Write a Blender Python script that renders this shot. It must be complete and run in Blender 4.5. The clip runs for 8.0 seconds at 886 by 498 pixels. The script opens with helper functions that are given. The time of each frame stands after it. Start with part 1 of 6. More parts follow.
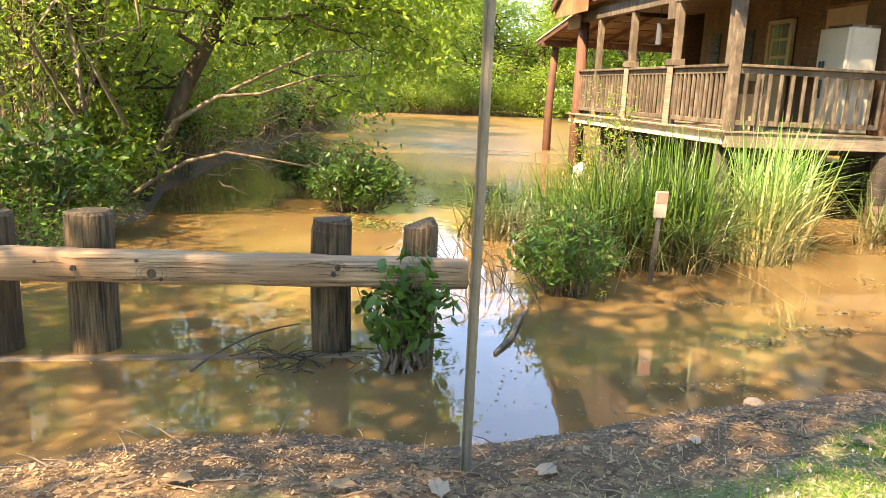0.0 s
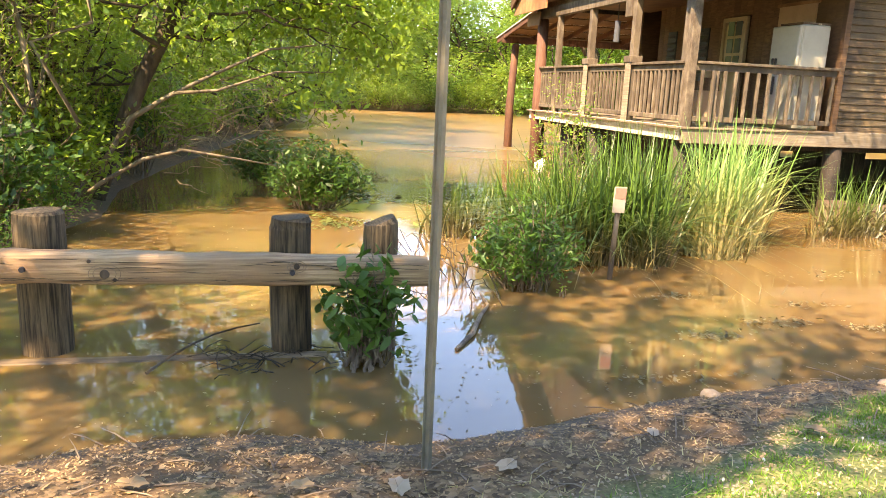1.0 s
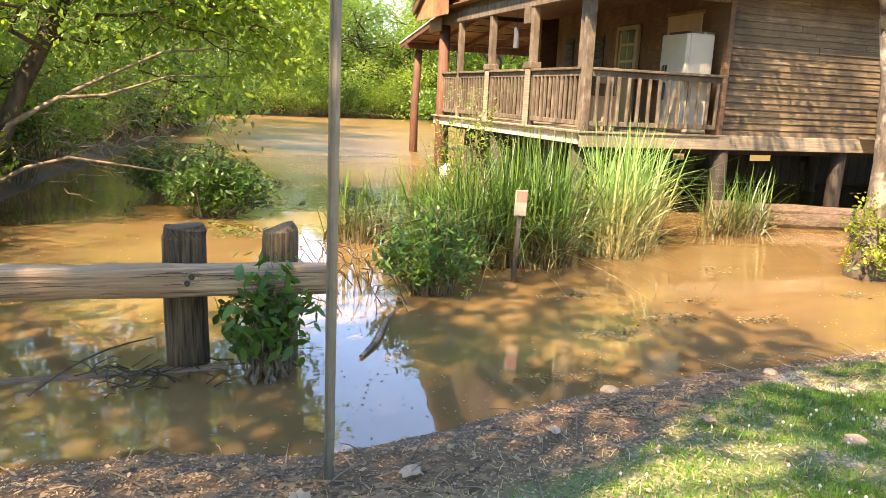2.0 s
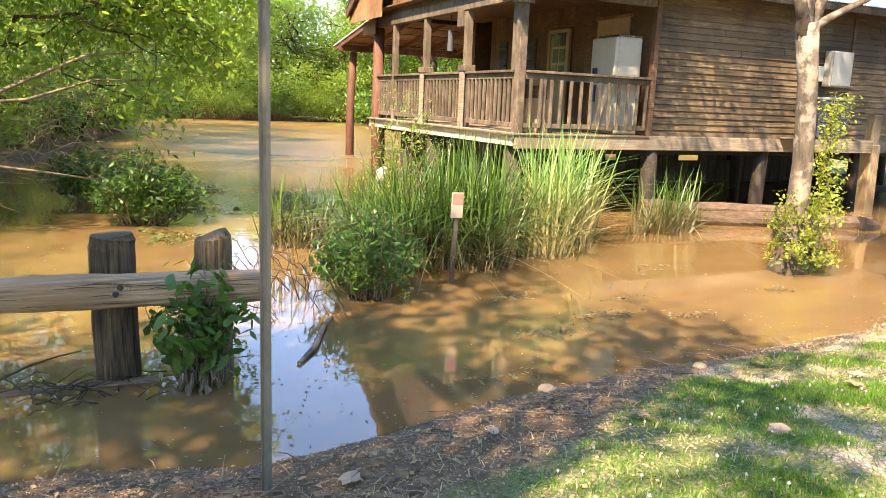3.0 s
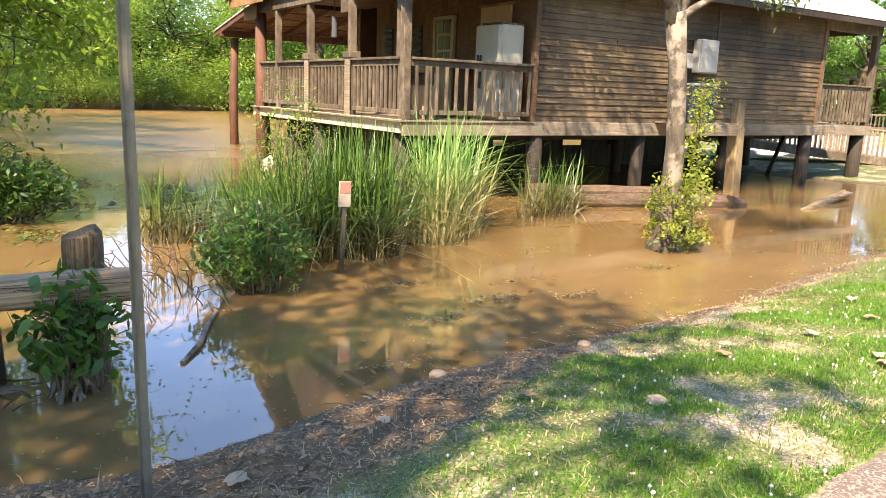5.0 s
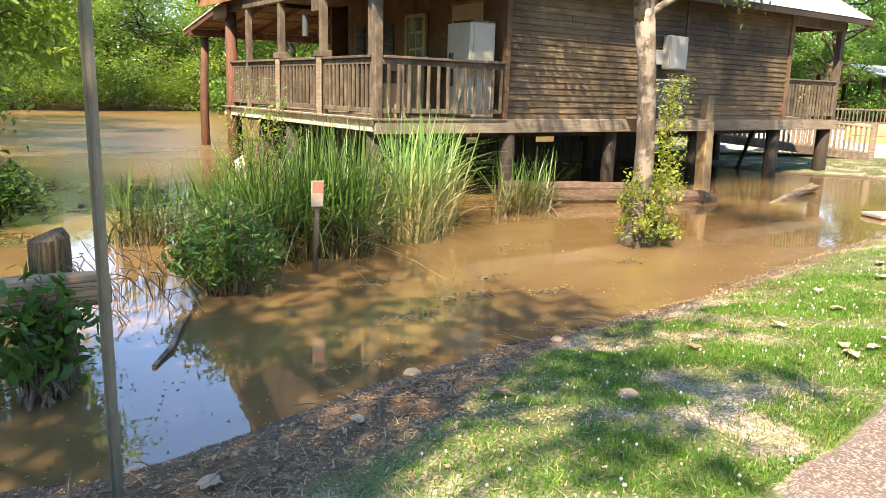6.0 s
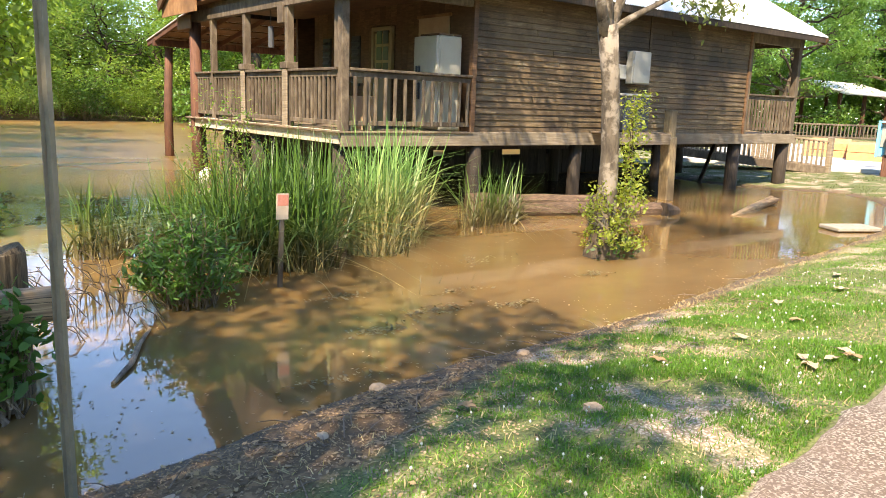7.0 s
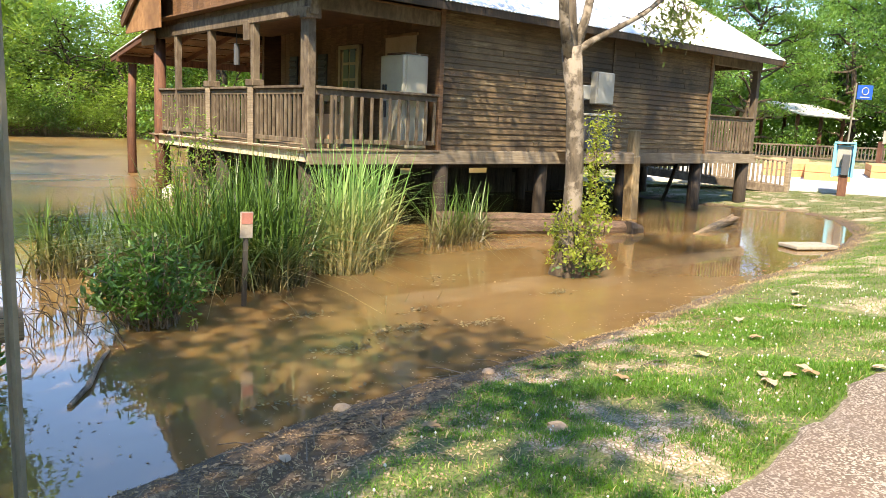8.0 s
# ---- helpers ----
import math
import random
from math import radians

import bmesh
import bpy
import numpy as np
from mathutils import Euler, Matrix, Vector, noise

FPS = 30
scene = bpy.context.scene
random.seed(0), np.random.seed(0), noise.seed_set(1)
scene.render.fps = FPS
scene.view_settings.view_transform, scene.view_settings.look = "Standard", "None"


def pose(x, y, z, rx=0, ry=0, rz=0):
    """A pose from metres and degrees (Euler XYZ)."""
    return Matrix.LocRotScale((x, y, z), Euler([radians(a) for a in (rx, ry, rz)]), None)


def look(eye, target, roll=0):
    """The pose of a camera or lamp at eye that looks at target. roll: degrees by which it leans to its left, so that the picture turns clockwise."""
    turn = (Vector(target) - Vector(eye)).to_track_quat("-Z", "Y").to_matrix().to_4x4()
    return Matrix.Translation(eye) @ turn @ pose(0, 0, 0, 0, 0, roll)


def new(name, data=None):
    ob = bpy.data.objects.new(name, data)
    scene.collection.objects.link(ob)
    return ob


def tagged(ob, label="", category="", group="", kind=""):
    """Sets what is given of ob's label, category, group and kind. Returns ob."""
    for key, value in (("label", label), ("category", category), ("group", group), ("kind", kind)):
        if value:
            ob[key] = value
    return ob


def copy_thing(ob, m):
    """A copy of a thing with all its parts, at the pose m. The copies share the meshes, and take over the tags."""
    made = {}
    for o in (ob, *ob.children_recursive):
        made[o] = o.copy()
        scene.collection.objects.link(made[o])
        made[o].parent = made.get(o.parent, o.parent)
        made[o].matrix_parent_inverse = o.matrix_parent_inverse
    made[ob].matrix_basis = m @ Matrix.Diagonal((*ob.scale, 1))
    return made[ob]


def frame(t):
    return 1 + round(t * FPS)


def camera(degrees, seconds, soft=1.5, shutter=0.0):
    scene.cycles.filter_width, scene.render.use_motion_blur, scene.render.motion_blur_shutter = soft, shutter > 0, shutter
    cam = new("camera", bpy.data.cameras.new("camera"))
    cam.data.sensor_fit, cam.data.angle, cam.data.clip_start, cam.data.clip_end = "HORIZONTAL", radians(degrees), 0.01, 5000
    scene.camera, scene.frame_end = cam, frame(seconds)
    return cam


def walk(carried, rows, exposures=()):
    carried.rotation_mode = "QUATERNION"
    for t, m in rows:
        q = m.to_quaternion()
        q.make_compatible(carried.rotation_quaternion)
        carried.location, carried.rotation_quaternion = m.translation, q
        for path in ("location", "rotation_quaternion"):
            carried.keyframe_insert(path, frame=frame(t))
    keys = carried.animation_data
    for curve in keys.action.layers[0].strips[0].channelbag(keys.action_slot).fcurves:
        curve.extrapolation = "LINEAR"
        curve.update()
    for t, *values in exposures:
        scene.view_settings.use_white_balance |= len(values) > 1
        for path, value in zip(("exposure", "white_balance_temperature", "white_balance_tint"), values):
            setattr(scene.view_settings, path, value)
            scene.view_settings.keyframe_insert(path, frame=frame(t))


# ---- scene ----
cam = camera(61.1, 8.0, 0.4)
PATH = [
    (0, (-2.135, 0.12, 1.666), (-1.776, 2.042, 1.247), 2.5),
    (0.5, (-2.125, 0.118, 1.663), (-1.73, 2.033, 1.244), 2.5),
    (1, (-2.113, 0.126, 1.665), (-1.659, 2.027, 1.242), 2.5),
    (1.5, (-2.082, 0.136, 1.664), (-1.524, 2.012, 1.254), 2.6),
    (2, (-2.064, 0.137, 1.661), (-1.379, 1.973, 1.262), 2.6),
    (3.5, (-2.037, 0.12, 1.676), (-1.146, 1.868, 1.289), 2.1),
    (4, (-2.014, 0.124, 1.674), (-1.052, 1.833, 1.281), 1.9),
    (4.5, (-2.005, 0.13, 1.672), (-0.974, 1.796, 1.272), 2.1),
    (6, (-1.989, 0.106, 1.677), (-0.859, 1.704, 1.265), 1.6),
    (6.5, (-1.977, 0.109, 1.684), (-0.818, 1.69, 1.288), 1.6),
    (7, (-1.974, 0.107, 1.69), (-0.772, 1.659, 1.311), 2.0),
    (7.5, (-1.962, 0.105, 1.691), (-0.714, 1.626, 1.332), 2.3),
    (8, (-1.96, 0.099, 1.699), (-0.686, 1.606, 1.369), 2.4),
]
EXPOSURES = [(0, 2.43, 10600, 19), (2, 2.33, 9600, 21), (4, 2.05, 8500, 19), (6, 1.83, 8250, 16), (8, 1.64, 8200, 12)]
walk(cam, [(t, look(eye, target, roll)) for t, eye, target, roll in PATH], EXPOSURES)

# ---- sky and sun ----
SUN = Vector((-0.5, -0.4, 0.77)).normalized()
world = bpy.data.worlds.new("sky")
scene.world = world
world.use_nodes = True
wn, wl = world.node_tree.nodes, world.node_tree.links
sky = wn.new("ShaderNodeTexSky")
sky.sky_type, sky.sun_disc = "NISHITA", False
sky.sun_elevation, sky.sun_rotation = math.asin(SUN.z), math.atan2(SUN.x, SUN.y) % (2 * math.pi)
sky.air_density, sky.dust_density, sky.ozone_density = 1.0, 0.02, 3.0
wn["Background"].inputs["Strength"].default_value = 0.15
wc = wn.new("ShaderNodeTexCoord")
wnoise = wn.new("ShaderNodeTexNoise")
wnoise.inputs["Scale"].default_value, wnoise.inputs["Detail"].default_value = 2.6, 6
wramp = wn.new("ShaderNodeMapRange")
wramp.inputs["From Min"].default_value, wramp.inputs["From Max"].default_value = 0.66, 1.05
wmix = wn.new("ShaderNodeMix")
wmix.data_type = "RGBA"
wmix.inputs["B"].default_value = (4.0, 4.4, 5.0, 1)
wl.new(wc.outputs["Generated"], wnoise.inputs["Vector"])
wl.new(wnoise.outputs["Fac"], wramp.inputs["Value"])
wl.new(wramp.outputs["Result"], wmix.inputs["Factor"])
wtint = wn.new("ShaderNodeMix")
wtint.data_type, wtint.blend_type = "RGBA", "MULTIPLY"
wtint.inputs["Factor"].default_value, wtint.inputs["B"].default_value = 1.0, (0.98, 1.17, 1.45, 1)
wl.new(sky.outputs["Color"], wtint.inputs["A"])
wl.new(wtint.outputs["Result"], wmix.inputs["A"])
wl.new(wmix.outputs["Result"], wn["Background"].inputs["Color"])
sun_data = bpy.data.lights.new("sun", "SUN")
sun_data.energy, sun_data.angle, sun_data.color = 4.7, radians(0.6), (1.0, 0.93, 0.8)
sun = new("sun", sun_data)
sun.matrix_world = look((0, 0, 40), Vector((0, 0, 40)) - SUN)

# ---- materials ----
RNG = np.random.default_rng(7)


class Nodes:
    """A small builder round one material's node tree."""

    def __init__(self, name):
        self.mat = bpy.data.materials.new(name)
        self.mat.use_nodes = True
        self.n, self.l = self.mat.node_tree.nodes, self.mat.node_tree.links
        self.bsdf = self.n["Principled BSDF"]
        self.out = self.n["Material Output"]
        self.co = self.n.new("ShaderNodeTexCoord").outputs["Object"]

    def put(self, socket, value):
        if isinstance(value, bpy.types.NodeSocket):
            self.l.new(value, socket)
        elif isinstance(value, tuple) and len(value) == 3 and socket.type == "RGBA":
            socket.default_value = (*value, 1)
        else:
            socket.default_value = value

    def mapped(self, scale=(1, 1, 1), source=None):
        m = self.n.new("ShaderNodeMapping")
        m.inputs["Scale"].default_value = scale
        self.put(m.inputs["Vector"], source or self.co)
        return m.outputs["Vector"]

    def noise(self, scale, detail=4, rough=0.55, vector=None, w=None):
        t = self.n.new("ShaderNodeTexNoise")
        if w is not None:
            t.noise_dimensions = "4D"
            self.put(t.inputs["W"], w)
        t.inputs["Scale"].default_value, t.inputs["Detail"].default_value, t.inputs["Roughness"].default_value = scale, detail, rough
        self.put(t.inputs["Vector"], vector or self.co)
        return t.outputs["Fac"]

    def voronoi(self, scale, vector=None, out="Color"):
        t = self.n.new("ShaderNodeTexVoronoi")
        t.inputs["Scale"].default_value = scale
        self.put(t.inputs["Vector"], vector or self.co)
        return t.outputs[out]

    def span(self, value, lo, hi, a=0.0, b=1.0):
        t = self.n.new("ShaderNodeMapRange")
        for key, v in (("From Min", lo), ("From Max", hi), ("To Min", a), ("To Max", b)):
            t.inputs[key].default_value = v
        self.put(t.inputs["Value"], value)
        return t.outputs["Result"]

    def mix(self, factor, a, b, blend="MIX"):
        t = self.n.new("ShaderNodeMix")
        t.data_type, t.blend_type = "RGBA", blend
        for key, v in (("Factor", factor), ("A", a), ("B", b)):
            self.put(t.inputs[key], v)
        return t.outputs["Result"]

    def calc(self, op, a, b=0.0):
        t = self.n.new("ShaderNodeMath")
        t.operation = op
        self.put(t.inputs[0], a), self.put(t.inputs[1], b)
        return t.outputs[0]

    def bump(self, height, strength=0.4, distance=0.01):
        t = self.n.new("ShaderNodeBump")
        t.inputs["Strength"].default_value, t.inputs["Distance"].default_value = strength, distance
        self.put(t.inputs["Height"], height)
        self.l.new(t.outputs["Normal"], self.bsdf.inputs["Normal"])

    def random(self):
        return self.n.new("ShaderNodeObjectInfo").outputs["Random"]

    def island(self):
        return self.n.new("ShaderNodeNewGeometry").outputs["Random Per Island"]

    def done(self, colour, rough=0.8, metal=0.0, ior=1.45):
        self.put(self.bsdf.inputs["Base Color"], colour)
        self.put(self.bsdf.inputs["Roughness"], rough)
        self.put(self.bsdf.inputs["Metallic"], metal)
        self.put(self.bsdf.inputs["IOR"], ior)
        return self.mat


def wood(name, dark, light, stretch=(1, 12, 12), wear=None, rough=0.8, per_island=False, grain=6.0):
    """Weathered timber: grain along one axis, stains at a larger scale, each board a tone of its own."""
    k = Nodes(name)
    seed = k.island() if per_island else k.random()
    fibre = k.noise(grain, 7, 0.65, k.mapped(stretch), k.calc("MULTIPLY", seed, 37.0))
    blots = k.noise(1.1, 4, 0.6, None, k.calc("MULTIPLY", seed, 11.0))
    c = k.mix(k.span(fibre, 0.38, 0.62), dark, light)
    c = k.mix(k.span(blots, 0.42, 0.68), c, wear or tuple(v * 0.55 for v in dark))
    c = k.mix(k.span(seed, 0, 1, 0.0, 0.45), c, tuple(v * 0.45 for v in light))
    k.bump(fibre, 0.5, 0.006)
    return k.done(c, rough)


def foliage(name, deep, bright, thin=0.45, gloss=0.45):
    """Leaves that let part of the light through; each leaf its own tone."""
    k = Nodes(name)
    c = k.mix(k.island(), deep, bright)
    c = k.mix(k.span(k.noise(0.9, 3), 0.35, 0.7, 0.0, 0.5), c, tuple(v * 0.6 for v in deep))
    k.done(c, gloss)
    t = k.n.new("ShaderNodeBsdfTranslucent")
    k.put(t.inputs["Color"], k.mix(0.5, c, (bright[0] * 1.9, bright[1] * 1.7, bright[2] * 0.9)))
    m = k.n.new("ShaderNodeMixShader")
    m.inputs["Fac"].default_value = thin
    k.l.new(k.bsdf.outputs[0], m.inputs[1]), k.l.new(t.outputs[0], m.inputs[2])
    k.l.new(m.outputs[0], k.out.inputs["Surface"])
    return k.mat


def bark(name, dark, light, blotch=None, scale=9.0):
    k = Nodes(name)
    ridges = k.noise(scale, 7, 0.65, k.mapped((1, 1, 0.25)))
    spots = k.noise(4.5, 5, 0.6)
    c = k.mix(k.span(ridges, 0.35, 0.65), dark, light)
    if blotch:
        c = k.mix(k.span(spots, 0.5, 0.58), c, blotch)
    k.bump(ridges, 0.9, 0.02)
    return k.done(c, 0.9)


def plain(name, colour, rough=0.6, metal=0.0, dirt=0.35, scale=5.0, bump=0.15):
    """Paint, plastic, metal or stone with a little dirt and unevenness."""
    k = Nodes(name)
    a, b = k.noise(scale, 5, 0.6), k.noise(scale * 9, 4)
    c = k.mix(k.span(a, 0.45, 0.75, 0, dirt), colour, tuple(v * 0.45 for v in colour))
    c = k.mix(k.span(b, 0.5, 0.8, 0, dirt * 0.5), c, tuple(v * 0.6 for v in colour))
    k.bump(b, bump, 0.004)
    return k.done(c, k.span(a, 0.3, 0.7, rough * 0.8, min(1, rough * 1.2)), metal)




def siding_material():
    """Old lapped boards: silvery grain, each board its own tone, with dark blotches of water stain and painted tree
    shade that run down over several boards.
    """
    k = Nodes("weathered_siding")
    seed = k.random()
    fibre = k.noise(7.0, 7, 0.65, k.mapped((0.3, 14, 14)), k.calc("MULTIPLY", seed, 37.0))
    streak = k.noise(3.0, 5, 0.7, k.mapped((0.5, 6, 6)), k.calc("MULTIPLY", seed, 23.0))
    place = k.n.new("ShaderNodeNewGeometry").outputs["Position"]
    blots = k.noise(1.0, 5, 0.62, k.mapped((0.75, 1, 0.5), place))
    worn = k.noise(1.0, 4, 0.6, k.mapped((0.4, 1, 0.9), place))
    c = k.mix(k.span(fibre, 0.36, 0.64), (0.028, 0.018, 0.009), (0.21, 0.14, 0.07))
    # Pale weathered streaks, lifted further as sun highlights in the colour.
    c = k.mix(k.span(streak, 0.54, 0.7, 0, 0.8), c, (0.42, 0.325, 0.195))
    c = k.mix(k.span(worn, 0.52, 0.7, 0, 0.45), c, (0.26, 0.18, 0.10))
    # Water stain and the tree's soft shade, both mixed into the colour.
    c = k.mix(k.span(blots, 0.47, 0.62, 0, 0.85), c, (0.018, 0.012, 0.008))
    c = k.mix(k.span(seed, 0.25, 1, 0.0, 0.55), c, (0.075, 0.048, 0.028))
    k.bump(k.calc("ADD", fibre, k.calc("MULTIPLY", streak, 0.6)), 0.7, 0.008)
    return k.done(c, 0.75)


def reed_material(name, foot, deep, bright, dry_to, thin):
    """Reed blades: straw brown at the foot, green above, each blade its own tone."""
    k = Nodes(name)
    seed = k.island()
    green = k.mix(seed, deep, bright)
    place = k.n.new("ShaderNodeSeparateXYZ")
    k.l.new(k.co, place.inputs[0])
    height = k.calc("ADD", place.outputs["Z"], k.calc("MULTIPLY", seed, -0.6 * dry_to))
    c = k.mix(k.span(height, 0.0, dry_to, 0.9, 0.0), green, foot)
    k.done(c, 0.42)
    t = k.n.new("ShaderNodeBsdfTranslucent")
    k.put(t.inputs["Color"], k.mix(0.5, c, (bright[0] * 1.6, bright[1] * 1.5, bright[2])))
    m = k.n.new("ShaderNodeMixShader")
    m.inputs["Fac"].default_value = thin
    k.l.new(k.bsdf.outputs[0], m.inputs[1]), k.l.new(t.outputs[0], m.inputs[2])
    k.l.new(m.outputs[0], k.out.inputs["Surface"])
    return k.mat


M_SIDING = siding_material()
M_RAIL = wood("grey_brown_rail_timber", (0.075, 0.05, 0.033), (0.20, 0.158, 0.11), (2, 2, 1), None, 0.8)
M_RIM = wood("pale_rim_timber", (0.165, 0.117, 0.075), (0.384, 0.315, 0.227), (0.5, 0.5, 9), None, 0.8)
# Colour raised to hold the sunlight on the porch's end rim.
M_RIMPALE = wood("sunlit_rim_timber", (0.48, 0.40, 0.29), (0.78, 0.71, 0.58), (9, 0.5, 9), (0.34, 0.27, 0.18), 0.8)
M_DECK = wood("deck_plank_timber", (0.136, 0.096, 0.064), (0.304, 0.232, 0.160), (6, 1, 6), None, 0.85)
M_INNER = wood("brown_porch_boards", (0.105, 0.052, 0.025), (0.225, 0.12, 0.06), (1, 1, 6), None, 0.7)
M_PLY = wood("orange_plywood", (0.217, 0.102, 0.045), (0.370, 0.204, 0.095), (3, 1, 1), None, 0.7)
M_REDLOG = wood("red_brown_log", (0.080, 0.032, 0.020), (0.192, 0.084, 0.048), (7, 7, 0.6), None, 0.8)
# The shade under the cabin floor is put into this dark tone.
M_PIER = wood("shade_dark_pier", (0.016, 0.011, 0.008), (0.075, 0.052, 0.034), (7, 7, 0.7), None, 0.8)
M_BOLLARD = wood("yellowish_timber", (0.204, 0.136, 0.068), (0.442, 0.323, 0.178), (6, 6, 0.7), None, 0.8)
M_POST = wood("grey_round_post", (0.026, 0.017, 0.009), (0.165, 0.115, 0.064), (9, 9, 0.5), None, 0.9, grain=7)
M_BEAM = wood("peeled_rail_log", (0.075, 0.04, 0.02), (0.60, 0.41, 0.24), (0.16, 9, 9), (0.26, 0.14, 0.072), 0.75, grain=8)
M_DRIFT = wood("drift_timber", (0.09, 0.058, 0.035), (0.34, 0.24, 0.15), (0.6, 6, 6), None, 0.85)
M_TIMBER = wood("sodden_red_brown_timber", (0.035, 0.020, 0.012), (0.18, 0.112, 0.070), (0.5, 7, 7), None, 0.8)
M_ROOF = plain("galvanised_sheet", (0.666, 0.666, 0.648), 0.42, 0.15, 0.25, 1.2, 0.05)
M_WHITE = plain("cream_enamel", (0.36, 0.335, 0.27), 0.35, 0.0, 0.25, 3.0, 0.05)
M_GREYBOX = plain("pale_grey_painted_steel", (0.29, 0.29, 0.265), 0.45, 0.0, 0.25, 4.0, 0.05)
M_DARK = plain("dark_plastic", (0.03, 0.03, 0.035), 0.5, 0.0, 0.2)
M_CHAR = plain("charcoal_panel", (0.07, 0.075, 0.085), 0.45, 0.0, 0.3, 8.0)
M_STEEL = plain("dull_galvanised_post", (0.23, 0.205, 0.155), 0.5, 0.35, 0.4, 12.0, 0.2)
M_CARD = plain("worn_cardboard", (0.42, 0.28, 0.17), 0.85, 0.0, 0.3)
M_CREAM = plain("cream_door_paint", (0.352, 0.269, 0.154), 0.5, 0.0, 0.3)
M_BLUE = plain("sky_blue_paint", (0.16, 0.50, 0.66), 0.45, 0.0, 0.25)
M_FLAG = plain("blue_sign_sheet", (0.012, 0.08, 0.42), 0.4, 0.0, 0.1)
M_SIGN = plain("dirty_white_board", (0.40, 0.325, 0.25), 0.6, 0.0, 0.4, 20.0)
M_RED = plain("faded_red_print", (0.42, 0.17, 0.125), 0.6, 0.0, 0.4, 30.0)
M_CONC = plain("pale_concrete", (0.50, 0.47, 0.42), 0.85, 0.0, 0.3, 2.0, 0.3)
M_SLAB = plain("dirty_concrete_slab", (0.27, 0.245, 0.20), 0.9, 0.0, 0.6, 16.0, 0.6)
M_DRIFTPALE = wood("split_pale_driftwood", (0.10, 0.065, 0.038), (0.40, 0.29, 0.17), (0.6, 6, 6), None, 0.85)
M_BRICK = plain("orange_block_planter", (0.52, 0.26, 0.12), 0.85, 0.0, 0.3, 6.0, 0.3)
M_STONE = plain("buff_stone", (0.36, 0.255, 0.165), 0.85, 0.0, 0.5, 14.0, 0.5)
M_CAP = plain("white_plastic_jug", (0.62, 0.60, 0.54), 0.4, 0.0, 0.3)
M_DRYLEAF = foliage("dry_fallen_leaf", (0.034, 0.02, 0.010), (0.50, 0.335, 0.175), 0.1, 0.7)
M_PALELEAF = foliage("pale_curled_leaf", (0.33, 0.235, 0.15), (0.50, 0.39, 0.27), 0.15, 0.7)
M_LEAF = foliage("broad_green_leaf", (0.045, 0.11, 0.02), (0.235, 0.345, 0.085), 0.55)
M_LEAF2 = foliage("sunny_yellow_green_leaf", (0.055, 0.15, 0.025), (0.27, 0.405, 0.085), 0.58)
M_LEAF3 = foliage("feathery_conifer_green", (0.03, 0.095, 0.02), (0.18, 0.34, 0.07), 0.45)
M_BUSH = foliage("dark_bush_leaf", (0.014, 0.055, 0.010), (0.075, 0.165, 0.030), 0.3)
M_PLANT = foliage("nettle_green_leaf", (0.022, 0.075, 0.014), (0.11, 0.235, 0.045), 0.35)
M_VINE = foliage("light_vine_leaf", (0.085, 0.16, 0.018), (0.38, 0.42, 0.085), 0.45)
# One reed in two tones: shade in the first colour, sun in the second.
M_REED = reed_material("shaded_reed_blade", (0.11, 0.08, 0.035), (0.012, 0.040, 0.007), (0.10, 0.19, 0.035), 0.4, 0.15)
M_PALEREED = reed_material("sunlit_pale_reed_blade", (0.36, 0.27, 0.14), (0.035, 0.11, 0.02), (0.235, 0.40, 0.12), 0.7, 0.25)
M_STRAW = foliage("straw_reed_blade", (0.30, 0.24, 0.10), (0.52, 0.44, 0.24), 0.3, 0.6)
M_GRASS = foliage("lawn_blade", (0.022, 0.095, 0.008), (0.155, 0.32, 0.032), 0.35, 0.5)
M_RAFT = foliage("sodden_plant_scraps", (0.045, 0.036, 0.018), (0.27, 0.21, 0.10), 0.15, 0.6)
M_WEED = foliage("floating_weed", (0.05, 0.07, 0.018), (0.16, 0.19, 0.055), 0.2, 0.6)
M_OLIVE = foliage("dull_olive_leaf", (0.07, 0.11, 0.025), (0.22, 0.27, 0.09), 0.4, 0.5)
M_FAR = foliage("pale_far_leaf", (0.04, 0.11, 0.02), (0.30, 0.45, 0.10), 0.5)
M_FAR2 = foliage("soft_green_far_leaf", (0.03, 0.085, 0.02), (0.22, 0.35, 0.09), 0.5)
M_CLOVER = plain("clover_head", (0.55, 0.54, 0.46), 0.8, 0.0, 0.2)
M_BARK = bark("dark_ridged_bark", (0.022, 0.015, 0.010), (0.095, 0.068, 0.045))
M_PALEBARK = bark("pale_blotched_bark", (0.035, 0.027, 0.019), (0.125, 0.1, 0.073), (0.215, 0.182, 0.144), 12.0)
M_LIMB = bark("pale_bare_limb", (0.07, 0.052, 0.034), (0.21, 0.165, 0.11))
# Lighter copy of the limb colour, with the sun on the twigs painted in.
M_STRAWTWIG = bark("sunlit_tan_twig", (0.16, 0.115, 0.07), (0.40, 0.31, 0.19))
M_TWIG = bark("grey_brown_twig", (0.08, 0.055, 0.04), (0.26, 0.19, 0.13))


def glass_material():
    k = Nodes("window_glass")
    return k.done((0.09, 0.11, 0.10), 0.05)


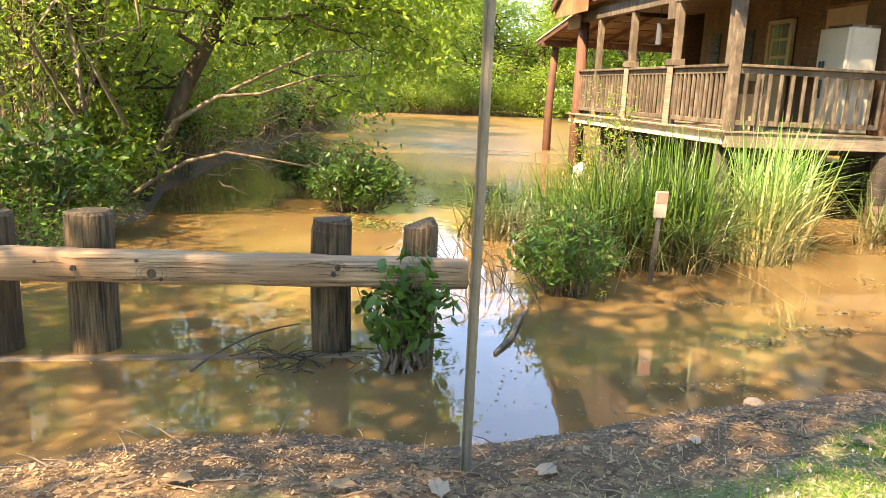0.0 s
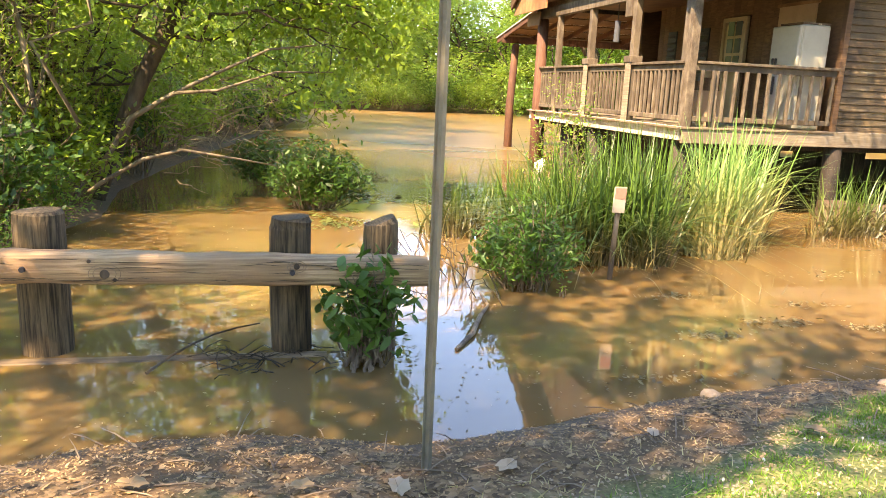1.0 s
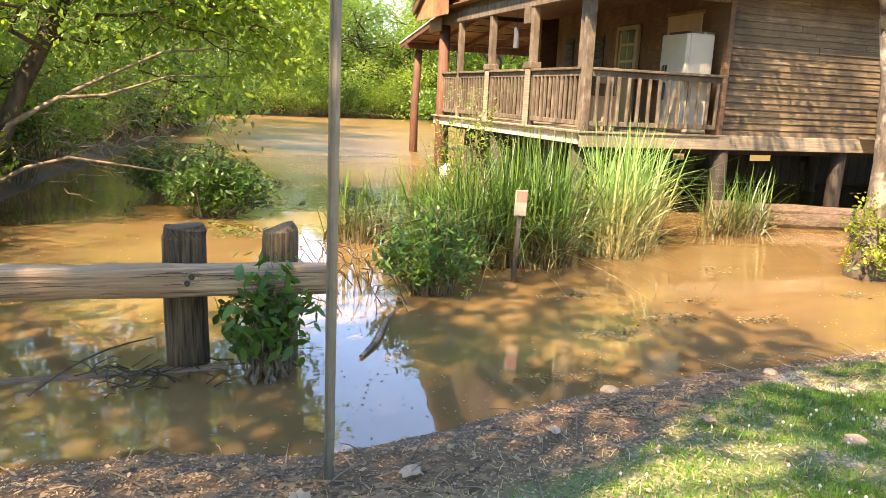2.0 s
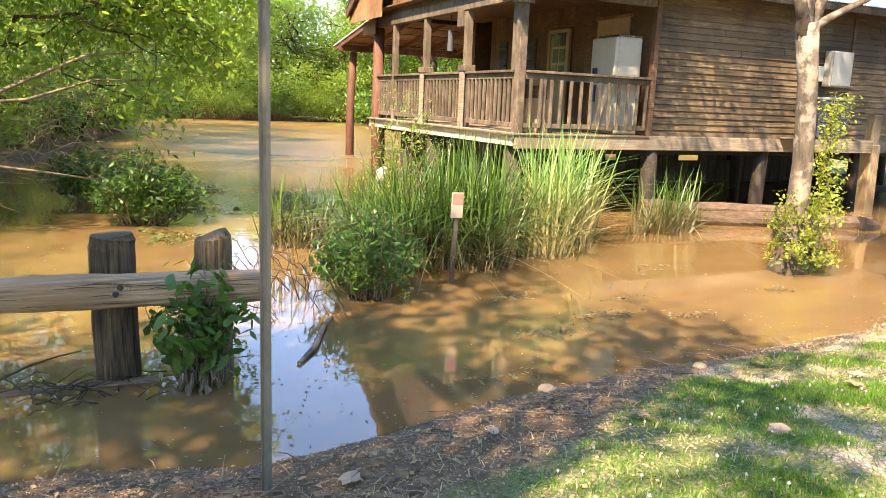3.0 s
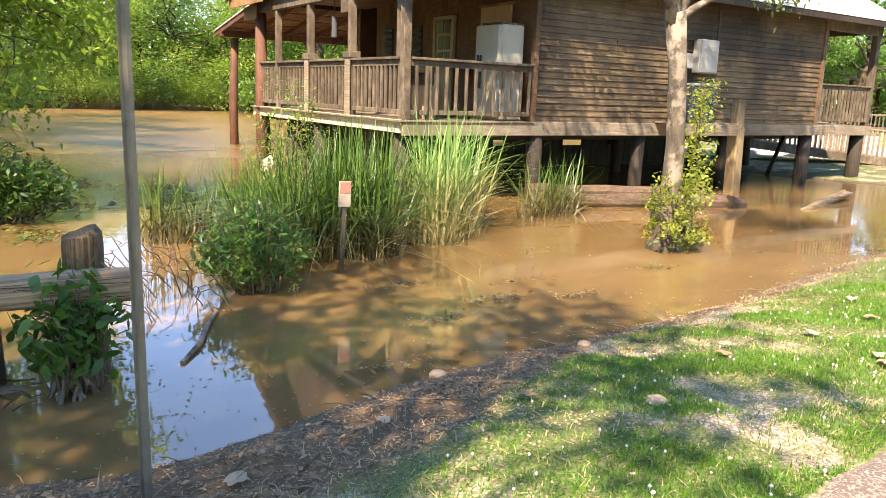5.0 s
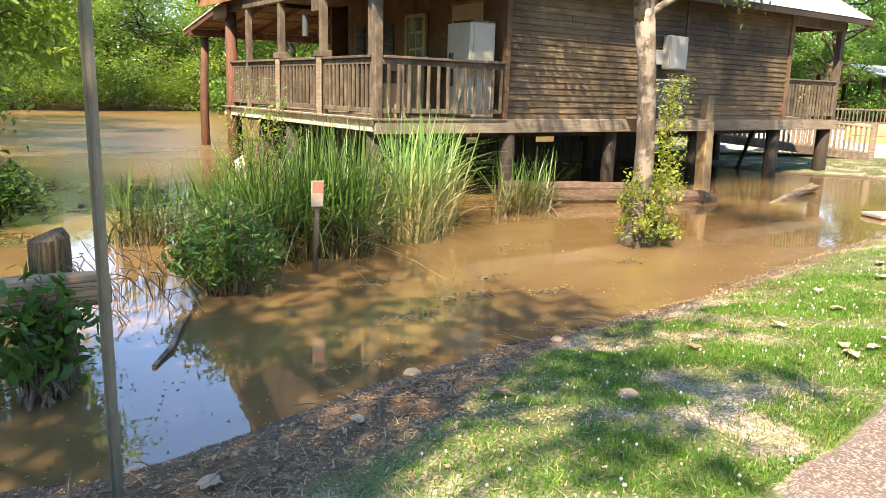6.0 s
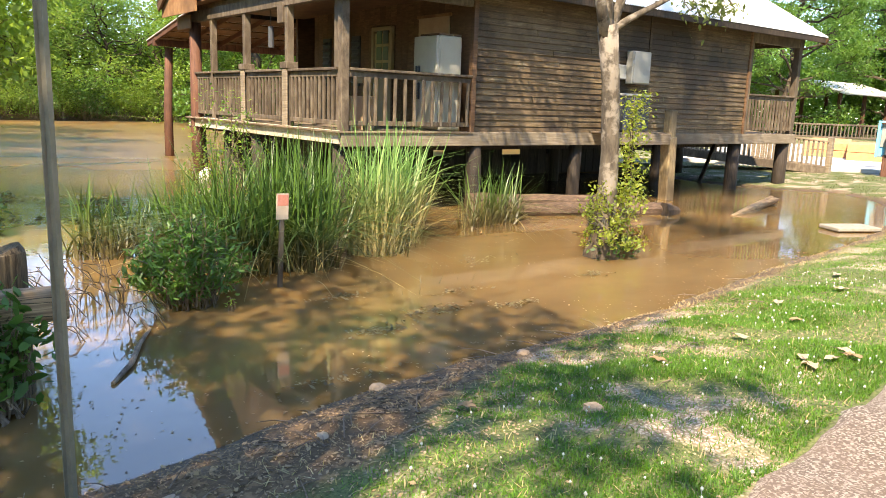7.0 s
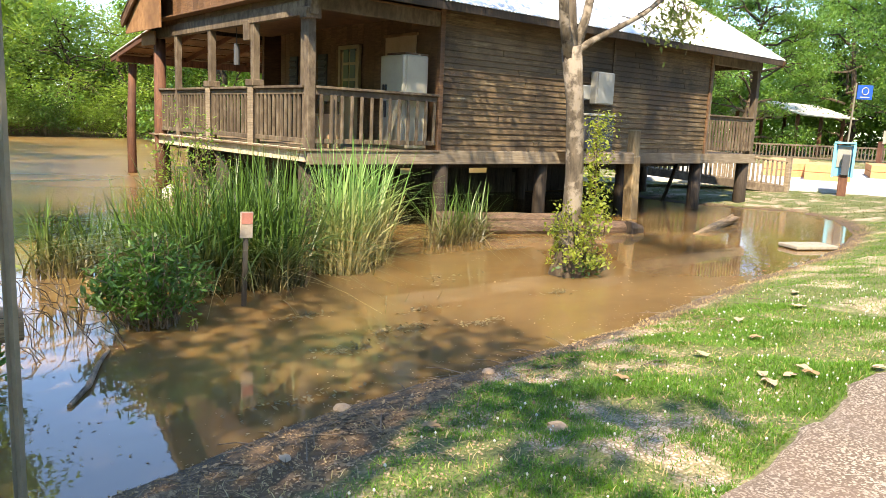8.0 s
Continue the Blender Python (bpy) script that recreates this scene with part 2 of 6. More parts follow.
def water_material():
    k = Nodes("muddy_flood_water")
    cloud = k.noise(0.35, 4, 0.6, k.mapped((1, 1.8, 1)))
    scum = k.noise(1.7, 5, 0.6)
    c = k.mix(k.span(cloud, 0.35, 0.7), (0.14, 0.087, 0.037), (0.208, 0.133, 0.057))
    c = k.mix(k.span(scum, 0.55, 0.8, 0, 0.4), c, (0.12, 0.078, 0.034))
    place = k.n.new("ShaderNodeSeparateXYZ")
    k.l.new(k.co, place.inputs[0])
    # Grows away from the camera's side, so the gloss fits that view.
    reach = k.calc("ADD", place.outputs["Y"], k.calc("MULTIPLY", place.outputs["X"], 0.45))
    ripple = k.noise(2.4, 3, 0.5, k.mapped((1, 2.2, 1)))
    fine = k.noise(14.0, 2, 0.5)
    swell = k.calc("MULTIPLY", k.noise(0.8, 4, 0.55, k.mapped((0.6, 2.4, 1))), k.span(reach, 8.0, 22.0, 0.0, 1.6))
    k.bump(k.calc("ADD", k.calc("ADD", ripple, swell), k.calc("MULTIPLY", fine, 0.10)), 0.06, 0.02)
    k.bsdf.inputs["Subsurface Weight"].default_value = 0.75
    k.bsdf.inputs["Subsurface Radius"].default_value = (0.8, 0.62, 0.38)
    k.bsdf.inputs["Subsurface Scale"].default_value = 0.32
    # Far reflections get their golden tree colour from this painted tint.
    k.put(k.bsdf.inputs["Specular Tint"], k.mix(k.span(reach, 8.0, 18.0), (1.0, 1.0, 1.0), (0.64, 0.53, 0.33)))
    far_rough = k.span(reach, 7.0, 24.0, 0.012, 0.3)
    return k.done(c, far_rough, 0.0, 1.85)


def ground_material():
    k = Nodes("bank_soil_litter_and_lawn")
    lawn = k.n.new("ShaderNodeAttribute")
    lawn.attribute_name = "lawn"
    wet = k.n.new("ShaderNodeAttribute")
    wet.attribute_name = "wet"
    chips = k.voronoi(38.0)
    grey = k.n.new("ShaderNodeRGBToBW")
    k.l.new(chips, grey.inputs[0])
    soil = k.mix(k.span(grey.outputs[0], 0.25, 0.85), (0.045, 0.026, 0.012), (0.34, 0.21, 0.105))
    soil = k.mix(k.span(k.noise(2.2, 5), 0.4, 0.65), soil, (0.1, 0.06, 0.03))
    soil = k.mix(wet.outputs["Fac"], soil, (0.07, 0.047, 0.028))
    gravel = k.mix(k.span(k.voronoi(60.0, None, "Distance"), 0.2, 0.6), (0.56, 0.47, 0.37), (0.25, 0.18, 0.12))
    patch = k.span(k.noise(1.6, 5, 0.6), 0.50, 0.62)
    turf = k.mix(k.span(k.noise(48.0, 5, 0.7), 0.35, 0.65), (0.03, 0.05, 0.012), (0.16, 0.17, 0.06))
    turf = k.mix(patch, turf, gravel)
    edge = k.span(k.calc("ADD", lawn.outputs["Fac"], k.calc("MULTIPLY", k.noise(5.0, 4), 0.6)), 0.65, 0.95)
    k.bump(k.calc("ADD", grey.outputs[0], k.noise(30, 5)), 0.6, 0.015)
    return k.done(k.mix(edge, soil, turf), k.span(wet.outputs["Fac"], 0, 1, 0.95, 0.7))


def path_material():
    k = Nodes("pebbled_asphalt")
    cell = k.voronoi(110.0)
    bw = k.n.new("ShaderNodeRGBToBW")
    k.l.new(cell, bw.inputs[0])
    c = k.mix(k.span(bw.outputs[0], 0.5, 0.8), (0.115, 0.084, 0.06), (0.41, 0.345, 0.28))
    c = k.mix(k.span(k.noise(1.2, 5), 0.4, 0.7, 0, 0.6), c, (0.2, 0.135, 0.1))
    k.bump(bw.outputs[0], 0.5, 0.006)
    return k.done(c, 0.85)


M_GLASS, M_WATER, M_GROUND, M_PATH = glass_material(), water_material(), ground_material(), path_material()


# ---- building tools ----
class Geo:
    """Collects the points and faces of one mesh."""

    def __init__(self):
        self.v, self.f = [], []

    def add(self, verts, faces):
        o = len(self.v)
        self.v.extend(tuple(p) for p in verts)
        self.f.extend(tuple(i + o for i in f) for f in faces)
        return self

    def box(self, centre, size, turn=None, chamfer=0.006):
        """A box with its edges taken off."""
        h = [s / 2 for s in size]
        c = min(chamfer, min(h) * 0.45)
        pts, index = [], {}
        for sx in (-1, 1):
            for sy in (-1, 1):
                for sz in (-1, 1):
                    s = (sx, sy, sz)
                    for a in range(3):
                        index[s, a] = len(pts)
                        pts.append(Vector([s[i] * (h[i] if i == a else h[i] - c) for i in range(3)]))
        faces = []
        for a in range(3):
            b, d = (a + 1) % 3, (a + 2) % 3
            for sa in (-1, 1):
                ring = []
                for sb, sd in ((-1, -1), (1, -1), (1, 1), (-1, 1)):
                    s = [0, 0, 0]
                    s[a], s[b], s[d] = sa, sb, sd
                    ring.append(index[tuple(s), a])
                faces.append(ring if sa > 0 else ring[::-1])
            for sb in (-1, 1):
                for sd in (-1, 1):
                    s0, s1 = [0, 0, 0], [0, 0, 0]
                    s0[a], s0[b], s0[d] = -1, sb, sd
                    s1[a], s1[b], s1[d] = 1, sb, sd
                    q = [index[tuple(s0), b], index[tuple(s1), b], index[tuple(s1), d], index[tuple(s0), d]]
                    faces.append(q if sb * sd < 0 else q[::-1])
        for sx in (-1, 1):
            for sy in (-1, 1):
                for sz in (-1, 1):
                    t = [index[(sx, sy, sz), a] for a in range(3)]
                    faces.append(t if sx * sy * sz > 0 else t[::-1])
        m = Matrix.Translation(centre) @ (turn.to_4x4() if turn else Matrix.Identity(4))
        return self.add([m @ p for p in pts], faces)

    def tube(self, pts, radii, sides=8, rough=0.0, seed=0, caps=True):
        """A tapered tube along points."""
        pts = [Vector(p) for p in pts]
        rings, up = [], Vector((0.3, 0.2, 1))
        r = random.Random(seed)
        for i, p in enumerate(pts):
            d = (pts[min(i + 1, len(pts) - 1)] - pts[max(i - 1, 0)]).normalized()
            ref = up if abs(d.dot(up.normalized())) < 0.95 else Vector((1, 0, 0))
            a = d.cross(ref).normalized()
            b = d.cross(a)
            rr = radii[i] if hasattr(radii, "__len__") else radii
            rings.append([p + (a * math.cos(2 * math.pi * k / sides) + b * math.sin(2 * math.pi * k / sides)) * rr * (1 + rough * r.uniform(-1, 1)) for k in range(sides)])
        verts = [q for ring in rings for q in ring]
        faces = []
        for i in range(len(rings) - 1):
            for k in range(sides):
                faces.append((i * sides + k, i * sides + (k + 1) % sides, (i + 1) * sides + (k + 1) % sides, (i + 1) * sides + k))
        if caps:
            faces.append(tuple(range(sides))[::-1])
            faces.append(tuple(range((len(rings) - 1) * sides, len(rings) * sides)))
        return self.add(verts, faces)

    def mesh(self, name, material, smooth=False):
        me = bpy.data.meshes.new(name)
        me.from_pydata([tuple(p) for p in self.v], [], self.f)
        me.materials.append(material)
        if smooth:
            me.polygons.foreach_set("use_smooth", [True] * len(me.polygons))
        me.update()
        return me


def quads_mesh(name, verts, sides, material):
    """A mesh from an array of equal faces with no shared points: verts is (faces, sides, 3)."""
    n = len(verts)
    me = bpy.data.meshes.new(name)
    me.vertices.add(n * sides)
    me.vertices.foreach_set("co", np.asarray(verts, dtype=np.float32).ravel())
    me.loops.add(n * sides)
    me.loops.foreach_set("vertex_index", np.arange(n * sides, dtype=np.int32))
    me.polygons.add(n)
    me.polygons.foreach_set("loop_start", np.arange(n, dtype=np.int32) * sides)
    me.materials.append(material)
    me.update(calc_edges=True)
    return me


def part(name, geo, material, parent=None, label="", smooth=False):
    me = geo.mesh(name, material, smooth) if isinstance(geo, Geo) else geo
    ob = new(name, me)
    if parent:
        ob.parent = parent
        ob.matrix_parent_inverse = parent.matrix_basis.inverted()
    if label:
        tagged(ob, label)
    return ob


def thing(name, label, category, at=(0, 0, 0), group="", kind=""):
    ob = new(name)
    ob.empty_display_size = 0.2
    ob.matrix_basis = Matrix.Translation(at)
    return tagged(ob, label, category, group, kind)


def leaf_array(centres, size, rng, droop=0.3, slim=0.42, along=None, spread=1.0):
    """Pointed leaves (two folded halves as one four-sided face each side of the rib), turned at random round the centres."""
    n = len(centres)
    d = rng.normal(size=(n, 3)) * np.array([1, 1, 0.55]) * spread
    if along is not None:
        d += along
    d[:, 2] -= droop
    d /= np.linalg.norm(d, axis=1)[:, None] + 1e-9
    ref = rng.normal(size=(n, 3)) * 0.5 + np.array([0, 0, 1.0])
    side = np.cross(d, ref)
    side /= np.linalg.norm(side, axis=1)[:, None] + 1e-9
    nrm = np.cross(side, d)
    s = (size * rng.uniform(0.6, 1.3, n))[:, None]
    base, tip = centres - d * s * 0.5, centres + d * s * 0.5 - nrm * s * 0.12
    mid = centres - d * s * 0.08
    w = s * slim
    left, right = mid + side * w * 0.5 - nrm * s * 0.06, mid - side * w * 0.5 - nrm * s * 0.06
    return np.stack([base, right, tip, left], axis=1)


def shaped_leaf_array(centres, size, rng, droop=0.3, slim=0.42, spread=1.0):
    """Rounded pointed leaves of six corners, for plants that are seen close by."""
    q = leaf_array(centres, size, rng, droop, slim, None, spread)
    base, right, tip, left = (q[:, i] for i in range(4))
    rib = tip - base
    wide = (right - left) * 0.5
    mid = (right + left) * 0.5
    fold = mid - (base + rib * 0.42)
    r1, l1 = base + rib * 0.3 + wide * 0.95 + fold * 0.6, base + rib * 0.3 - wide * 0.95 + fold * 0.6
    r2, l2 = base + rib * 0.66 + wide * 0.78 + fold * 0.8, base + rib * 0.66 - wide * 0.78 + fold * 0.8
    return np.stack([base, r1, r2, tip, l2, l1], axis=1)


def clumps(tips, per, radius, rng, flat=0.7):
    """Points scattered in soft clumps round tips."""
    tips = np.asarray(tips, dtype=float)
    pts = np.repeat(tips, per, axis=0)
    return pts + rng.normal(size=pts.shape) * radius * np.array([1, 1, flat])


def bend(p0, p1, sag, n, rng, wobble=0.05):
    """Points from p0 to p1 along an arc that rises by sag in its middle."""
    p0, p1 = np.array(p0, float), np.array(p1, float)
    t = np.linspace(0, 1, n)[:, None]
    pts = p0 + (p1 - p0) * t
    pts[:, 2] += sag * 4 * t[:, 0] * (1 - t[:, 0])
    length = np.linalg.norm(p1 - p0)
    pts[1:-1] += rng.normal(size=(n - 2, 3)) * wobble * length / n
    return pts


def grow_limbs(geo, start, direction, length, radius, depth, rng, tips, lift=0.15):
    """A limb that forks into thinner limbs; leaves its ends in tips."""
    d = np.array(direction, float)
    d /= np.linalg.norm(d)
    end = np.array(start) + d * length
    pts = bend(start, end, length * 0.08, 5, rng, 0.35)
    geo.tube(pts, np.linspace(radius, radius * 0.55, 5), 6 if depth > 1 else 4, 0.08, int(rng.integers(1e6)))
    if depth == 0:
        tips.append(end)
        tips.append(pts[3])
        return
    for _ in range(int(rng.integers(2, 4))):
        nd = d + rng.normal(size=3) * 0.55 + np.array([0, 0, lift])
        grow_limbs(geo, pts[int(rng.integers(2, 5))], nd, length * rng.uniform(0.55, 0.8), radius * 0.5, depth - 1, rng, tips, lift)


def make_tree(name, label, base, height, radius, crown_base, crown_r, leaves, leaf_size, bark_mat, leaf_mat, seed, lean=(0, 0), group="", clump=0.45, limbs=9, depth=2, category="tree", droop=0.3, flat=0.7):
    """A tapered trunk with forking limbs and a crown of small leaves."""
    rng = np.random.default_rng(seed)
    ob = thing(name, label, category, base, group)
    b = np.array(base, float)
    top = b + np.array([lean[0], lean[1], height])
    spine = bend(b - np.array([0, 0, 0.4]), top, 0, 9, rng, 0.25)
    g = Geo().tube(spine, np.linspace(radius, radius * 0.15, 9) + np.array([radius * 0.35] + [0] * 8), 10, 0.06, seed)
    part("trunk", g, bark_mat, ob, smooth=True)
    gl, tips = Geo(), []
    for i in range(limbs):
        f = crown_base + (0.98 - crown_base) * (i + rng.uniform(0, 0.8)) / limbs
        p = b + (top - b) * f
        a = i * 2.4 + rng.uniform(-0.5, 0.5)
        taper = math.sin(math.pi * (0.25 + 0.7 * (f - crown_base) / (1 - crown_base)))
        grow_limbs(gl, p, (math.cos(a), math.sin(a), rng.uniform(0.1, 0.6)), crown_r * 0.55 * max(0.3, taper), radius * 0.35, depth, rng, tips)
    tagged(part("branchwork", gl, bark_mat, ob), kind="stuff")
    per = max(1, int(leaves / len(tips)))
    c = clumps(tips, per, clump, rng, flat)
    tagged(part("crown", quads_mesh("crown", leaf_array(c, leaf_size, rng, droop), 4, leaf_mat), leaf_mat, ob), kind="stuff")
    return ob


# ---- ground, water and path ----
SHORE = [(-5.9, 3.3), (-4.6, 3.1), (-3.4, 3.36), (-2.9, 3.52), (-2.2, 3.55), (-1.5, 3.34), (-0.87, 3.42), (0.12, 3.68), (0.78, 3.76), (1.85, 3.81),
         (3.35, 3.92), (6.1, 4.4), (8.7, 4.72), (10.4, 5.05), (12.6, 5.7), (13.9, 6.4), (15.0, 7.3), (15.5, 8.2), (14.9, 9.0), (14.4, 10.2), (14.5, 11.8), (15.2, 14), (18, 20), (28, 28), (50, 40), (70, 50),
         (30, 51), (9, 48.5), (0, 48), (-1.6, 40), (-0.6, 34.8), (-2.6, 22), (-3.5, 17), (-3.9, 14.6), (-4.2, 11.5), (-4.0, 9.5), (-4.4, 8.0), (-5.2, 6.8), (-6.0, 5.6), (-6.3, 4.3)]


def shore_distance(x, y):
    """How far a point lies outside the water's edge; negative in the water."""
    x, y = np.asarray(x, float), np.asarray(y, float)
    best, inside = np.full(x.shape, 1e9), np.zeros(x.shape, bool)
    for (ax, ay), (bx, by) in zip(SHORE, SHORE[1:] + SHORE[:1]):
        dx, dy = bx - ax, by - ay
        t = np.clip(((x - ax) * dx + (y - ay) * dy) / (dx * dx + dy * dy), 0, 1)
        best = np.minimum(best, np.hypot(x - ax - t * dx, y - ay - t * dy))
        cross = (ay > y) != (by > y)
        inside ^= cross & (x < ax + (y - ay) / (by - ay if by != ay else 1e-9) * dx)
    return np.where(inside, -best, best)


def ground_z(x, y):
    """The height of the ground: a bank that rises out of the water and levels off."""
    x, y = np.asarray(x, float), np.asarray(y, float)
    d = shore_distance(x, y)
    up = 0.36 * (1 - np.exp(-np.maximum(d, 0) / 0.95))
    east = np.clip((x - 11) / 3, 0, 1) * np.clip((y - 5) / 2.5, 0, 1)
    up = up * (1 - 0.72 * east)
    far = np.clip((d - 6) / 60, 0, 1) * 2.0 * (1 - east)
    down = -0.75 * (1 - np.exp(np.minimum(d, 0) / 2.2))
    rough = 0.02 * np.sin(x * 5.1 + y * 2.3) * np.sin(y * 4.3 - x * 1.7) + 0.012 * np.sin(x * 11.3) * np.sin(y * 9.7 + x)
    return up + far + down + rough * np.clip(1.2 - np.abs(d) / 12, 0.1, 1) * np.clip(np.abs(d) / 0.3, 0.35, 1)


def path_edge(x):
    return 1.38 + 0.13 * x


def spread_axis(lo, hi, fine_lo, fine_hi, fine, growth=1.06):
    a = list(np.arange(fine_lo, fine_hi, fine))
    step, p = fine, fine_lo
    left = []
    while p > lo:
        step *= growth
        p -= step
        left.append(p)
    step, p = fine, a[-1]
    right = []
    while p < hi:
        step *= growth
        p += step
        right.append(p)
    return np.array(left[::-1] + a + right)


def build_ground():
    xs, ys = spread_axis(-900, 900, -6, 9, 0.07), spread_axis(-900, 900, -0.5, 7, 0.07)
    gx, gy = np.meshgrid(xs, ys)
    z = ground_z(gx, gy)
    n, m = len(xs), len(ys)
    idx = np.arange(n * m).reshape(m, n)
    faces = np.stack([idx[:-1, :-1], idx[:-1, 1:], idx[1:, 1:], idx[1:, :-1]], axis=-1).reshape(-1, 4)
    me = bpy.data.meshes.new("ground")
    me.from_pydata(np.stack([gx, gy, z], axis=-1).reshape(-1, 3).tolist(), [], faces.tolist())
    me.materials.append(M_GROUND)
    d = shore_distance(gx, gy)
    start = 0.95 - 0.68 * np.clip((gx + 0.3) / 1.9, 0, 1)
    lawn = np.clip((d - start) / 0.5 + 0.5, 0, 1) * np.where(gy > 5.8, np.where(gx > 10, 0.8, 0.15), 1)
    wet = np.clip(1 - d / 0.45, 0, 1)
    for key, value in (("lawn", lawn), ("wet", wet)):
        me.attributes.new(key, "FLOAT", "POINT").data.foreach_set("value", value.ravel().astype(np.float32))
    me.polygons.foreach_set("use_smooth", [True] * len(me.polygons))
    tagged(new("ground", me), "muddy leaf-strewn bank rising to a patchy lawn", "ground", kind="structure")


def build_water():
    xs, ys = np.linspace(-40, 110, 60), np.linspace(1.2, 52, 30)
    gx, gy = np.meshgrid(xs, ys)
    idx = np.arange(60 * 30).reshape(30, 60)
    faces = np.stack([idx[:-1, :-1], idx[:-1, 1:], idx[1:, 1:], idx[1:, :-1]], axis=-1).reshape(-1, 4)
    me = bpy.data.meshes.new("water")
    me.from_pydata(np.stack([gx, gy, gx * 0], axis=-1).reshape(-1, 3).tolist(), [], faces.tolist())
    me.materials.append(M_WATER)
    tagged(new("water", me), "still brown muddy flood water", "water", kind="structure")


def build_path():
    g = Geo()
    xs = np.linspace(-14, 16, 200)
    rng = np.random.default_rng(3)
    rows = []
    for x in xs:
        e = path_edge(x) + rng.normal() * 0.025
        rows.append([(x, e - 2.6, float(ground_z(x, e - 2.6)) - 0.03), (x, e - 2.5, 0.405), (x, e - 1.3, 0.425), (x, e - 0.1, float(ground_z(x, e)) + 0.05), (x, e, float(ground_z(x, e)) - 0.03)])
    k = 5
    g.add([p for r in rows for p in r], [(i * k + j, (i + 1) * k + j, (i + 1) * k + j + 1, i * k + j + 1) for i in range(len(rows) - 1) for j in range(k - 1)])
    tagged(part("pavement", g, M_PATH, smooth=True), "pebbly brown asphalt footpath beside the lawn", "path", kind="structure")


build_ground()
build_water()
build_path()


# ---- the cabin on piers ----
XL, XW, XE, XR = 3.4, 5.8, 13.65, 15.9
YF, YB = 9.5, 15.65
ZD, ZRAIL, ZEAVE = 1.265, 2.15, 3.46
RIDGE_Y, RIDGE_Z = 12.7, 5.6

cabin = thing("cabin", "weathered brown wooden cabin on piers with a porch", "cabin", (9, 12, 0))


def board(name, size, centre, material, parent, turn=None, chamfer=0.006, label="", cache={}):
    """One timber of its own; alike timbers share a mesh."""
    key = (name, tuple(round(s, 3) for s in size), material.name)
    if key not in cache:
        cache[key] = Geo().box((0, 0, 0), size, None, chamfer).mesh(name, material)
    ob = new(name, cache[key])
    ob.parent = parent
    ob.matrix_parent_inverse = parent.matrix_basis.inverted()
    ob.matrix_basis = Matrix.Translation(centre) @ (turn.to_4x4() if turn else Matrix.Identity(4))
    if label:
        tagged(ob, label)
    return ob


def rail_run(parent, a, b, spacing, z0=ZD, top=ZRAIL, material=None, square=0.04):
    """A porch railing: flat cap, two rails and upright balusters between two points."""
    material = material or M_RAIL
    a, b = Vector((*a, 0)), Vector((*b, 0))
    d = b - a
    turn = Matrix.Rotation(math.atan2(d.y, d.x), 3, "Z")
    mid = (a + b) / 2
    rail = part("railing", Geo().box((mid.x, mid.y, top - 0.02), (d.length, 0.13, 0.038), turn), material, parent)
    for z, h in ((top - 0.085, 0.085), (z0 + 0.11, 0.07)):
        board("rail", (d.length, 0.04, h), (mid.x, mid.y, z), material, rail, turn)
    n = max(2, int(d.length / spacing))
    r = random.Random(int(a.x * 31 + b.y * 17))
    for i in range(n):
        p = a + d * ((i + 0.5) / n)
        lean = Matrix.Rotation(r.uniform(-0.012, 0.012), 3, "Y")
        board("baluster", (square, square, top - z0 - 0.2), (p.x + r.uniform(-0.006, 0.006), p.y - 0.042 * turn[1][1], (top + z0) / 2 - 0.02), material, rail, turn @ lean, 0.004)


